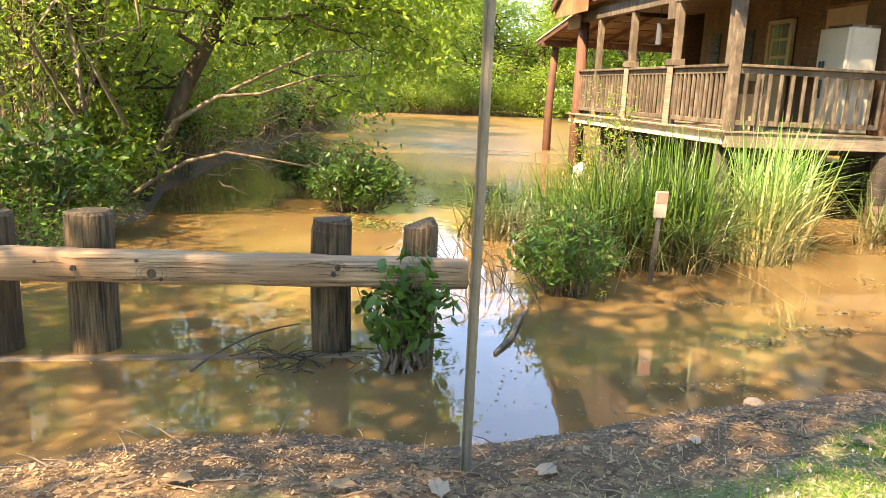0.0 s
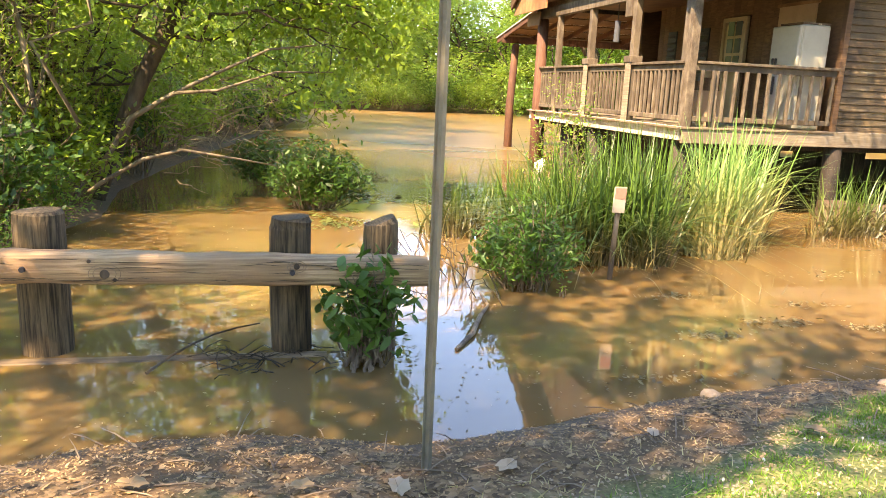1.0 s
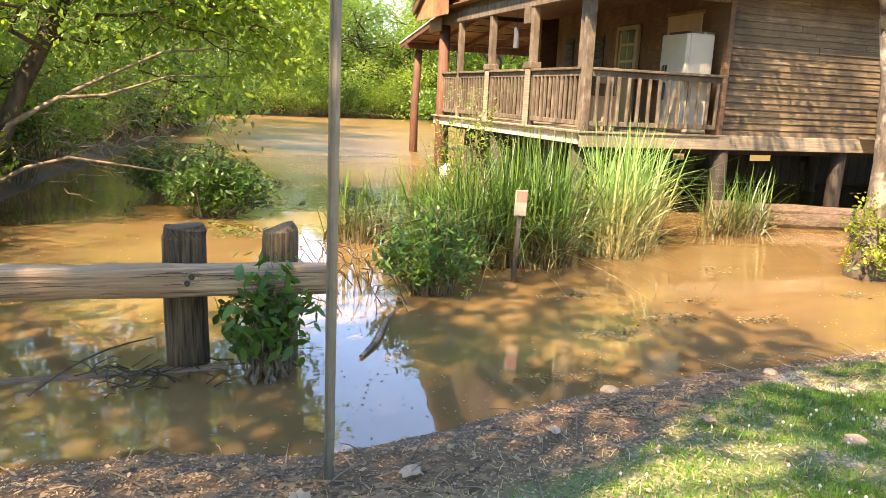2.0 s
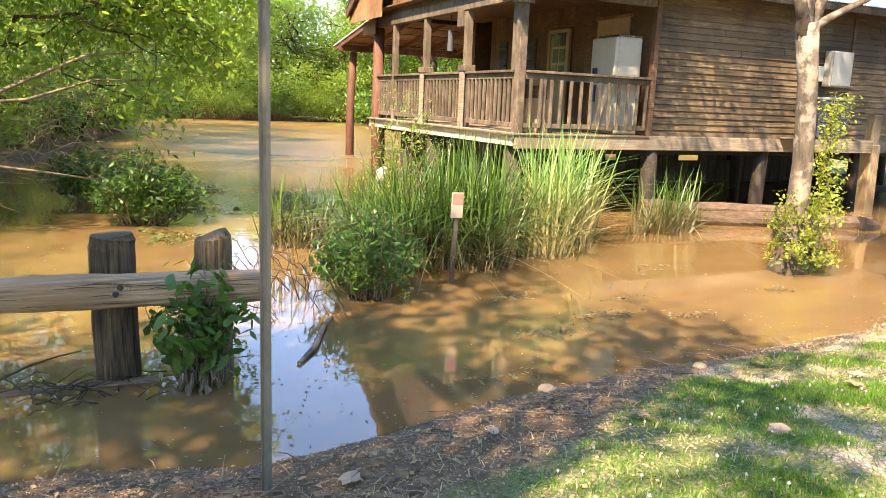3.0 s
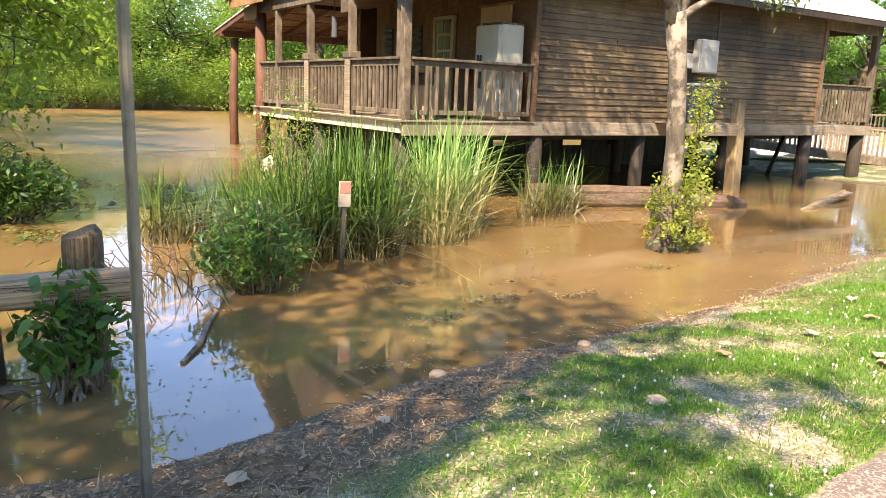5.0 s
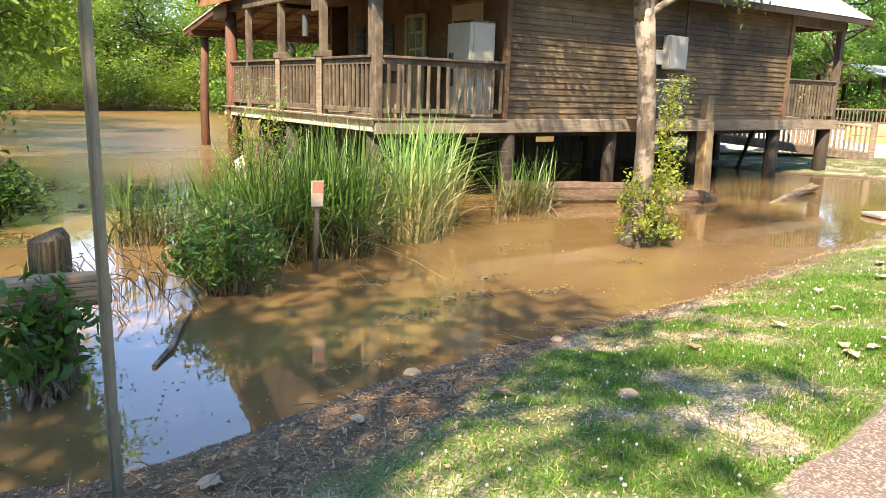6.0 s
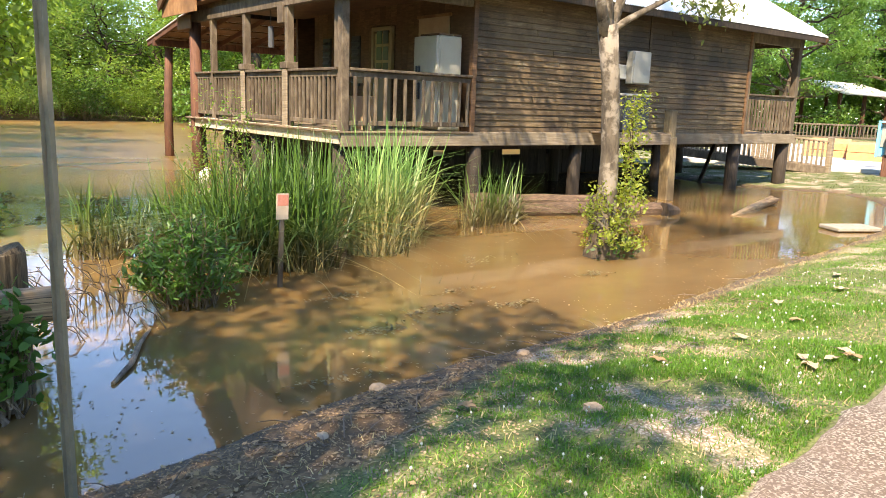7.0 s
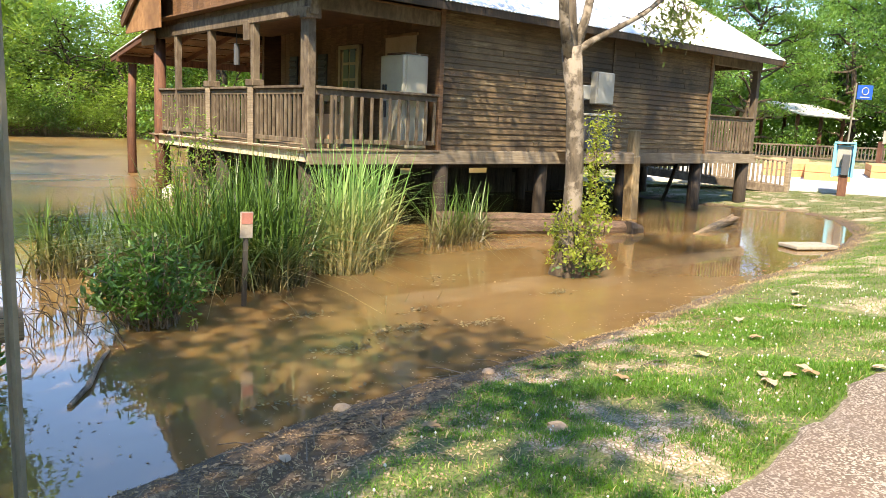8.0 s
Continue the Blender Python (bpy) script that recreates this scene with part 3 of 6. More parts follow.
def build_cabin():
    r = random.Random(5)
    # floor frame
    part("rim_board", Geo().box(((XL + XR) / 2, YF, ZD - 0.11), (XR - XL, 0.05, 0.22)), M_RIM, cabin, "long pale rim board under the front wall")
    part("rim_board", Geo().box((XL, (YF + YB) / 2 + 0.03, ZD - 0.09), (0.05, YB - YF, 0.19)), M_RIMPALE, cabin, "pale rim board of the porch with sunlight in its colour")
    part("rim_board", Geo().box((XR, (YF + YB) / 2 + 0.03, ZD - 0.11), (0.05, YB - YF, 0.22)), M_RIM, cabin)
    part("rim_board", Geo().box(((XL + XR) / 2, YB + 0.03, ZD - 0.11), (XR - XL, 0.05, 0.22)), M_RIM, cabin)
    for i in range(9):
        y = YF + 0.5 + i * 0.65
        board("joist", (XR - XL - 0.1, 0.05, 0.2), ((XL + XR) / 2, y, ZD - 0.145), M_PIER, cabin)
    # Boards added behind the piers to darken the space under the floor.
    for i in range(37):
        x = 3.75 + i * 0.305
        low = i in (9, 16, 23, 24, 28)
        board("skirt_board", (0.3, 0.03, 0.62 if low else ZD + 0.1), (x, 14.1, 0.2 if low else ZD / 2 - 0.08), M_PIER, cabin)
    for y in (11.1, 12.6):
        board("cross_beam", (XR - XL - 0.3, 0.14, 0.16), ((XL + XR) / 2, y, ZD - 0.32), M_PIER, cabin)
    for x, lean in ((7.1, 0.35), (11.6, -0.4), (14.7, 0.5)):
        board("brace", (0.05, 0.09, 1.3), (x, 11.0, 0.5), M_PIER, cabin, Matrix.Rotation(lean, 3, "Y"))
    # porch planks
    n = 42
    for i in range(n):
        y = YF - 0.05 + (i + 0.5) * (YB - YF + 0.1) / n
        board("plank", (XW - XL + 0.08, 0.14, 0.028), ((XL + XW) / 2 - 0.05, y, ZD - 0.012), M_DECK, cabin, chamfer=0.004)
    part("cabin_floor", Geo().box(((XW + XR) / 2, (YF + YB) / 2, ZD - 0.02), (XR - XW, YB - YF, 0.03)), M_DECK, cabin)
    # piers
    for x, y, rad in ((3.55, 9.75, 0.13), (5.95, 9.62, 0.13), (8.43, 9.66, 0.12), (10.9, 9.7, 0.12), (13.6, 9.66, 0.14), (15.68, 9.66, 0.15)):
        for row in range(3):
            yy = y + row * 2.9
            g = Geo().tube([(x, yy, -0.9), (x + r.uniform(-0.03, 0.03), yy, 0.3), (x, yy, ZD - 0.22)], [rad * 1.05, rad, rad * 0.96], 14, 0.03, int(x * 7 + row))
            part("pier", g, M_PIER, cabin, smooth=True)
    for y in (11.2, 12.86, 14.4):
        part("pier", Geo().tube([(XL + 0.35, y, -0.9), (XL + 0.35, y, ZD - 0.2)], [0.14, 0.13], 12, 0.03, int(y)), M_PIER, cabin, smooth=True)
    # corner log posts that run from the water to the porch roof
    part("log_post", Geo().tube([(XL + 0.08, 15.4, -0.9), (XL + 0.05, 15.4, 1.2), (XL + 0.06, 15.4, 3.1)], [0.125, 0.12, 0.11], 14, 0.04, 1), M_REDLOG, cabin, "red-brown round log post standing in the water", True)
    part("log_post", Geo().tube([(4.86, 21.6, -0.9), (4.84, 21.6, 1.2), (4.92, 21.6, 2.95)], [0.13, 0.115, 0.105], 14, 0.04, 2), M_REDLOG, cabin, "red-brown round log post standing in the water", True)
    part("log_post", Geo().tube([(9.9, 21.6, -0.9), (9.9, 21.6, 2.95)], [0.17, 0.14], 14, 0.04, 3), M_REDLOG, cabin, smooth=True)
    # porch posts
    for y, w in ((YF + 0.06, 0.12), (11.25, 0.11), (12.9, 0.11), (14.45, 0.105)):
        board("porch_post", (w, w, 3.2 - ZD + 0.2), (XL + 0.07, y, (3.2 + ZD - 0.2) / 2), M_RAIL, cabin)
    for y, w in ((11.25, 0.17), (12.9, 0.16)):
        board("post_casing", (0.025, w, 0.95), (XL - 0.012, y, ZD + 0.42), M_RIM, cabin)
        board("post_cap", (0.2, w + 0.08, 0.1), (XL + 0.06, y, ZRAIL + 0.055), M_RAIL, cabin)
    board("post_bracket", (0.08, 0.2, 0.3), (XL + 0.02, 11.4, 3.0), M_RAIL, cabin)
    board("post_board", (0.04, 0.13, 1.5), (XL + 0.12, YF + 0.32, 2.35), M_RAIL, cabin)
    board("porch_post", (0.11, 0.11, ZEAVE - ZD), (XE + 0.04, YF + 0.05, (ZEAVE + ZD) / 2), M_RAIL, cabin)
    board("porch_post", (0.14, 0.14, ZEAVE - ZD), (XR - 0.14, YF + 0.07, (ZEAVE + ZD) / 2), M_RAIL, cabin)
    board("porch_post", (0.14, 0.14, ZEAVE - ZD), (XR - 0.14, YB - 0.1, (ZEAVE + ZD) / 2), M_RAIL, cabin)
    # railings
    rail_run(cabin, (XL + 0.14, YF + 0.04), (XW - 0.03, YF + 0.04), 0.165)
    for y0, y1 in ((YF + 0.13, 11.17), (11.33, 12.82), (12.98, 14.38), (14.52, 15.3)):
        rail_run(cabin, (XL + 0.05, y0), (XL + 0.05, y1), 0.128)
    rail_run(cabin, (XE + 0.1, YF + 0.05), (XR - 0.2, YF + 0.05), 0.125)
    board("rail_post", (0.08, 0.08, ZRAIL - ZD), (XL + 0.46, YF + 0.06, (ZRAIL + ZD) / 2), M_RAIL, cabin)
    # beams over the porch
    part("beam", Geo().box((XL + 0.06, (YF + 15.6) / 2, 3.2), (0.12, 15.75 - YF, 0.2)), M_RAIL, cabin, "grey-brown beam over the porch posts")
    part("beam", Geo().box(((XL + XW) / 2, YF + 0.06, 3.3), (XW - XL, 0.1, 0.22)), M_RAIL, cabin)
    part("beam", Geo().box(((XE + XR) / 2, YF + 0.06, ZEAVE - 0.1), (XR - XE, 0.1, 0.2)), M_RAIL, cabin)
    part("bracket", Geo().box((XL + 0.07, YF + 0.06, 3.12), (0.24, 0.19, 0.14)), M_RAIL, cabin)
    # porch ceiling and walls behind it
    part("porch_ceiling", Geo().box(((XL + XW) / 2, (YF + YB) / 2, 3.42), (XW - XL + 0.3, YB - YF, 0.03)), M_INNER, cabin)
    part("porch_ceiling", Geo().box(((XE + XR) / 2, (YF + YB) / 2, 3.52), (XR - XE + 0.1, YB - YF, 0.03)), M_INNER, cabin)
    # front wall: a backing and lapped siding boards
    part("wall_core", Geo().box(((XW + XE) / 2, YF + 0.09, (ZD + ZEAVE) / 2), (XE - XW, 0.08, ZEAVE - ZD)), M_INNER, cabin)
    part("wall_core", Geo().box(((XW + XE) / 2, YB, (ZD + ZEAVE) / 2), (XE - XW, 0.1, ZEAVE - ZD)), M_INNER, cabin)
    part("wall_core", Geo().box((XE - 0.05, (YF + YB) / 2, (ZD + ZEAVE) / 2), (0.1, YB - YF - 0.2, ZEAVE - ZD)), M_INNER, cabin)
    rows = 22
    h = (ZEAVE - ZD) / rows
    tilt = Matrix.Rotation(radians(-12), 3, "X")
    for i in range(rows):
        cuts = sorted([XW + 0.05, XE - 0.04] + [r.uniform(XW + 1, XE - 1) for _ in range(r.choice((1, 2, 2, 3)))])
        cuts = [c for k, c in enumerate(cuts) if k == 0 or c - cuts[k - 1] > 0.4]
        cuts[-1] = XE - 0.04
        for a, b in zip(cuts, cuts[1:]):
            turn = tilt @ Matrix.Rotation(r.uniform(-0.0012, 0.0012), 3, "Y")
            board("siding_board", (b - a - 0.004, 0.022, h + 0.014), ((a + b) / 2, YF + 0.036 + r.uniform(-0.003, 0.003), ZD + (i + 0.5) * h), M_SIDING, cabin, turn, 0.003)
    board("corner_trim", (0.09, 0.09, ZEAVE - ZD), (XW, YF + 0.03, (ZEAVE + ZD) / 2), M_INNER, cabin)
    board("corner_trim", (0.06, 0.08, ZEAVE - ZD), (XE - 0.01, YF + 0.03, (ZEAVE + ZD) / 2), M_INNER, cabin)
    board("wall_batten", (0.06, 0.02, 0.75), (10.15, YF + 0.008, 3.1), M_SIDING, cabin)
    # porch wall boards behind the fridge and the door
    y = YF + 0.14
    while y < 14.8:
        w = r.uniform(0.17, 0.2)
        if not 11.85 < y + w / 2 < 12.55:
            board("wall_board", (0.03, 0.185, 3.42 - ZD), (XW + 0.04, y + w / 2, (3.42 + ZD) / 2), M_INNER, cabin, chamfer=0.004)
        else:
            board("wall_board", (0.03, 0.185, 0.36), (XW + 0.04, y + w / 2, 3.24), M_INNER, cabin, chamfer=0.004)
        y += w
    part("wall_core", Geo().box((XW + 0.1, (YF + 14.85) / 2 + 0.1, (3.4 + ZD) / 2), (0.06, 14.75 - YF, 3.4 - ZD)), M_INNER, cabin)
    part("wall_panel", Geo().box((XW + 0.012, 10.62, 2.95), (0.03, 0.85, 0.34)), M_CARD, cabin, "pale boarded panel above the fridge")
    for z in (2.77, 3.13):
        board("panel_frame", (0.05, 0.95, 0.05), (XW + 0.01, 10.62, z), M_PLY, cabin)
    # door
    door = part("door", Geo().box((XW + 0.03, 12.19, 2.1), (0.04, 0.56, 1.66)), M_CREAM, cabin, "cream door with small glass panes")
    for yy in (11.88, 12.5):
        board("door_frame", (0.07, 0.07, 1.78), (XW + 0.01, yy, 2.15), M_CREAM, door)
    board("door_frame", (0.07, 0.69, 0.07), (XW + 0.01, 12.19, 3.01), M_CREAM, door)
    for j in range(2):
        for k in range(3):
            board("pane", (0.012, 0.17, 0.24), (XW + 0.004, 12.08 + j * 0.22, 2.28 + k * 0.29), M_GLASS, door, chamfer=0.002)
    for yy in (13.15, 14.3):
        w = part("shutter", Geo().box((XW + 0.015, yy, 2.45), (0.03, 0.32, 0.95)), M_DARK, cabin, "dark narrow shuttered window")
        for k in range(7):
            board("slat", (0.02, 0.26, 0.08), (XW - 0.006, yy, 2.08 + k * 0.125), M_CHAR, w, Matrix.Rotation(0.5, 3, "Y"), 0.003)
    # gable over the porch, and its plywood end
    def roof_z(yy):
        return ZEAVE + 0.06 + (RIDGE_Z - ZEAVE) * (1 - abs(yy - RIDGE_Y) / (RIDGE_Y - YF + 0.4))
    for i in range(24):
        yy = YF + 0.12 + i * 0.26
        top = min(roof_z(yy - 0.13), roof_z(yy + 0.13)) - 0.1
        if top > 3.36:
            board("gable_board", (0.025, 0.255, round(top - 3.3, 3)), (XL + 0.05, yy, (top + 3.3) / 2), M_INNER, cabin, chamfer=0.004)
            board("gable_board", (0.025, 0.255, round(top - 3.3, 3)), (XR - 0.05, yy, (top + 3.3) / 2), M_SIDING, cabin, chamfer=0.004)
    # roof: two slopes of corrugated sheets
    slope_len = math.hypot(RIDGE_Y - YF + 0.42, RIDGE_Z - ZEAVE)
    ang = math.atan2(RIDGE_Z - ZEAVE, RIDGE_Y - YF + 0.42)
    sheets = 15
    x0, x1 = 3.02, XR + 0.22
    w = (x1 - x0) / sheets
    g = Geo()
    per = 44
    prof = [(k / per * (w + 0.02), 0.011 * math.sin(k / per * (w + 0.02) / 0.076 * 2 * math.pi)) for k in range(per + 1)]
    for t in (0, 1):
        g.add([(px, t * slope_len, pz) for px, pz in prof] + [(px, t * slope_len, pz - 0.004) for px, pz in prof], [])
    m = per + 1
    g.f += [(k, k + 1, 2 * m + k + 1, 2 * m + k) for k in range(per)] + [(m + k + 1, m + k, 3 * m + k, 3 * m + k + 1) for k in range(per)]
    g.f += [(k + 1, k, m + k, m + k + 1) for k in range(per)]
    sheet = g.mesh("roof_sheet", M_ROOF)
    for side in (0, 1):
        for i in range(sheets):
            ob = new("roof_sheet", sheet)
            ob.parent = cabin
            ob.matrix_parent_inverse = cabin.matrix_basis.inverted()
            px = x0 + i * w
            if side == 0:
                ob.matrix_basis = Matrix.Translation((px, YF - 0.42, ZEAVE + 0.06)) @ Matrix.Rotation(ang, 4, "X")
            else:
                ob.matrix_basis = Matrix.Translation((px + w, 2 * RIDGE_Y - YF + 0.42, ZEAVE + 0.06)) @ Matrix.Rotation(math.pi, 4, "Z") @ Matrix.Rotation(ang, 4, "X")
    for side in (-1, 1):
        turn = Matrix.Rotation(-side * ang, 3, "X")
        mid_y, mid_z = RIDGE_Y + side * (RIDGE_Y - YF + 0.42) / 2, (RIDGE_Z + ZEAVE) / 2
        part("roof_deck", Geo().box(((x0 + x1) / 2, mid_y, mid_z + 0.015), (x1 - x0 - 0.06, slope_len - 0.06, 0.03), turn), M_PLY, cabin, "plywood roof deck seen from below")
        for xx in (x0 + 0.02, x1 - 0.04):
            part("barge_board", Geo().box((xx, mid_y, mid_z - 0.06), (0.04, slope_len, 0.16), turn), M_INNER, cabin)
        part("fascia", Geo().box(((x0 + x1) / 2, RIDGE_Y + side * (RIDGE_Y - YF + 0.39), ZEAVE - 0.01), (x1 - x0, 0.03, 0.13)), M_PIER, cabin)
    part("ridge_cap", Geo().tube([(x0, RIDGE_Y, RIDGE_Z + 0.07), (x1, RIDGE_Y, RIDGE_Z + 0.07)], 0.06, 8), M_ROOF, cabin)
    # lean-to roof behind, with its rafters
    y0, y1, z0, z1 = 15.9, 22.2, 4.1, 3.08
    a2 = math.atan2(z1 - z0, y1 - y0)
    ln = math.hypot(y1 - y0, z1 - z0)
    turn = Matrix.Rotation(a2, 3, "X")
    part("lean_to_roof", Geo().box((8.25, (y0 + y1) / 2, (z0 + z1) / 2 + 0.06), (7.5, ln, 0.03), turn), M_ROOF, cabin)
    for i in range(9):
        board("rafter", (0.05, ln, 0.14), (4.55 + i * 0.92, (y0 + y1) / 2, (z0 + z1) / 2 - 0.03), M_REDLOG, cabin, turn)
    for i in range(9):
        t = (i + 0.5) / 9
        board("roof_board", (7.5, 0.6, 0.025), (8.25, y0 + (y1 - y0) * t, z0 + (z1 - z0) * t + 0.03), M_INNER, cabin, turn)
    part("beam", Geo().box((8.25, 21.6, 3.06), (7.5, 0.12, 0.18)), M_REDLOG, cabin)
    outline = ((16.28, 3.22), (16.28, 3.46), (14.35, 4.6), (14.35, 3.22))
    g = Geo().add([(x, y, z) for x in (3.1, 3.13) for y, z in outline], [(0, 1, 2, 3), (7, 6, 5, 4), (0, 4, 5, 1), (1, 5, 6, 2), (2, 6, 7, 3), (3, 7, 4, 0)])
    part("plywood_end", g, M_PLY, cabin, "sunlit orange plywood end panel")
    board("plywood_strip", (0.03, 0.75, 0.26), (3.3, 15.55, 3.1), M_PLY, cabin)


build_cabin()


# ---- what stands on the porch and hangs on the wall ----
def build_fridge():
    ob = thing("fridge", "old white upright fridge with dark handles standing on the porch", "fridge", (5.5, 9.97, ZD))
    part("body", Geo().box((5.45, 9.97, ZD + 0.74), (0.44, 0.62, 1.46), None, 0.02), M_WHITE, ob)
    part("door", Geo().box((5.2, 9.97, ZD + 1.13), (0.06, 0.61, 0.66), None, 0.018), M_WHITE, ob)
    part("door", Geo().box((5.2, 9.97, ZD + 0.42), (0.06, 0.61, 0.74), None, 0.018), M_WHITE, ob)
    part("tray", Geo().box((5.48, 9.97, ZD + 1.49), (0.46, 0.5, 0.03)), M_INNER, ob, "dark flat tray on top")
    for y in (10.1, 10.17):
        part("handle", Geo().box((5.155, y, ZD + 0.62), (0.03, 0.03, 0.26)).box((5.155, y, ZD + 0.93), (0.03, 0.03, 0.16)), M_DARK, ob, "dark upright handle")


def build_porch_things():
    ob = thing("wall_cabinet", "tall pale electrical cabinet fixed to the siding", "electrical box", (9.67, 9.45, 2.48))
    part("body", Geo().box((9.74, 9.43, 2.48), (0.52, 0.16, 0.6), None, 0.012), M_GREYBOX, ob)
    part("door", Geo().box((9.74, 9.34, 2.48), (0.48, 0.02, 0.56), None, 0.006), M_GREYBOX, ob)
    ob = thing("meter_box", "small pale meter box beside the cabinet", "electrical box", (9.2, 9.45, 2.38))
    part("body", Geo().box((9.19, 9.43, 2.38), (0.27, 0.16, 0.26), None, 0.015), M_GREYBOX, ob)
    part("conduit", Geo().tube([(9.18, 9.46, 2.3), (9.18, 9.46, 1.3)], 0.02, 8), M_GREYBOX, ob)
    ob = thing("heat_pump", "charcoal outdoor unit with a pale lid on a small landing", "air conditioner", (9.28, 9.2, 1.3))
    part("body", Geo().box((9.28, 9.18, 1.63), (0.72, 0.36, 0.62), None, 0.02), M_CHAR, ob)
    part("lid", Geo().box((9.28, 9.18, 1.965), (0.76, 0.4, 0.045), None, 0.012), M_GREYBOX, ob, "pale lid")
    for k in range(9):
        part("grille_bar", Geo().box((9.28, 8.992, 1.4 + k * 0.06), (0.66, 0.012, 0.018), None, 0.003), M_DARK, ob)
    ob = thing("landing", "small timber landing against the cabin wall", "platform", (9.9, 9.2, 1.2))
    part("rim_board", Geo().box((9.4, 8.92, 1.18), (1.6, 0.05, 0.2)), M_RIM, ob)
    for i in range(4):
        board("plank", (1.6, 0.135, 0.03), (9.4, 9.0 + i * 0.14, 1.285), M_DECK, ob)
    ob = thing("bollard", "square yellowish timber post standing in the water", "post", (10.44, 9.08, 0))
    part("post", Geo().box((10.44, 9.08, 0.35), (0.24, 0.22, 1.75), Matrix.Rotation(-0.05, 3, "Y"), 0.02), M_BOLLARD, ob)
    part("post", Geo().box((10.4, 9.08, 1.45), (0.2, 0.17, 0.56), None, 0.02), M_BOLLARD, ob)
    ob = thing("cardboard_box", "brown open cardboard box on the porch boards", "box", (3.95, 10.0, ZD))
    part("side", Geo().box((3.95, 9.82, ZD + 0.25), (0.42, 0.02, 0.5), Matrix.Rotation(0.06, 3, "X")), M_CARD, ob)
    part("side", Geo().box((3.95, 10.18, ZD + 0.25), (0.42, 0.02, 0.5)), M_CARD, ob)
    part("side", Geo().box((3.75, 10.0, ZD + 0.25), (0.02, 0.36, 0.5)), M_CARD, ob)
    part("side", Geo().box((4.15, 10.0, ZD + 0.25), (0.02, 0.36, 0.5)), M_CARD, ob)
    ob = thing("chair", "plain cream wooden chair on the porch", "chair", (4.9, 11.5, ZD))
    part("seat", Geo().box((4.9, 11.5, ZD + 0.45), (0.42, 0.42, 0.04)), M_CREAM, ob)
    part("backrest", Geo().box((4.9, 11.29, ZD + 0.8), (0.4, 0.025, 0.16)), M_CREAM, ob)
    for dx in (-0.18, 0.18):
        part("leg", Geo().box((4.9 + dx, 11.69, ZD + 0.22), (0.04, 0.04, 0.44)), M_CREAM, ob)
        part("leg", Geo().box((4.9 + dx, 11.3, ZD + 0.45), (0.04, 0.04, 0.9)), M_CREAM, ob)
    ob = thing("side_table", "low cluttered side table against the porch wall", "table", (5.3, 11.2, ZD))
    part("tabletop", Geo().box((5.45, 11.25, ZD + 0.86), (0.5, 0.8, 0.05)), M_INNER, ob)
    for dx in (-0.2, 0.2):
        for dy in (-0.35, 0.35):
            part("leg", Geo().box((5.45 + dx, 11.25 + dy, ZD + 0.42), (0.05, 0.05, 0.84)), M_INNER, ob)
    ob = thing("lantern", "grey hanging lantern under the porch beam", "lantern", (3.75, 11.9, 2.75))
    part("cage", Geo().tube([(3.6, 12.2, 2.52), (3.6, 12.2, 2.86)], [0.05, 0.045], 10), M_CHAR, ob)
    part("cord", Geo().tube([(3.6, 12.2, 2.86), (3.6, 12.2, 3.41)], 0.006, 6), M_DARK, ob)
    ob = thing("ceiling_light", "small round light under the porch ceiling", "ceiling light", (4.3, 11.0, 3.35))
    part("shade", Geo().tube([(4.3, 11.0, 3.4), (4.3, 11.0, 3.34), (4.3, 11.0, 3.3)], [0.09, 0.09, 0.05], 12), M_GREYBOX, ob, smooth=True)
    ob = thing("leaning_board", "pale board leaning beside the fridge", "board", (5.62, 9.85, ZD))
    part("board", Geo().box((5.6, 9.8, ZD + 0.75), (0.03, 0.22, 1.5), Matrix.Rotation(-0.12, 3, "Y")), M_CARD, ob)


build_fridge()
build_porch_things()


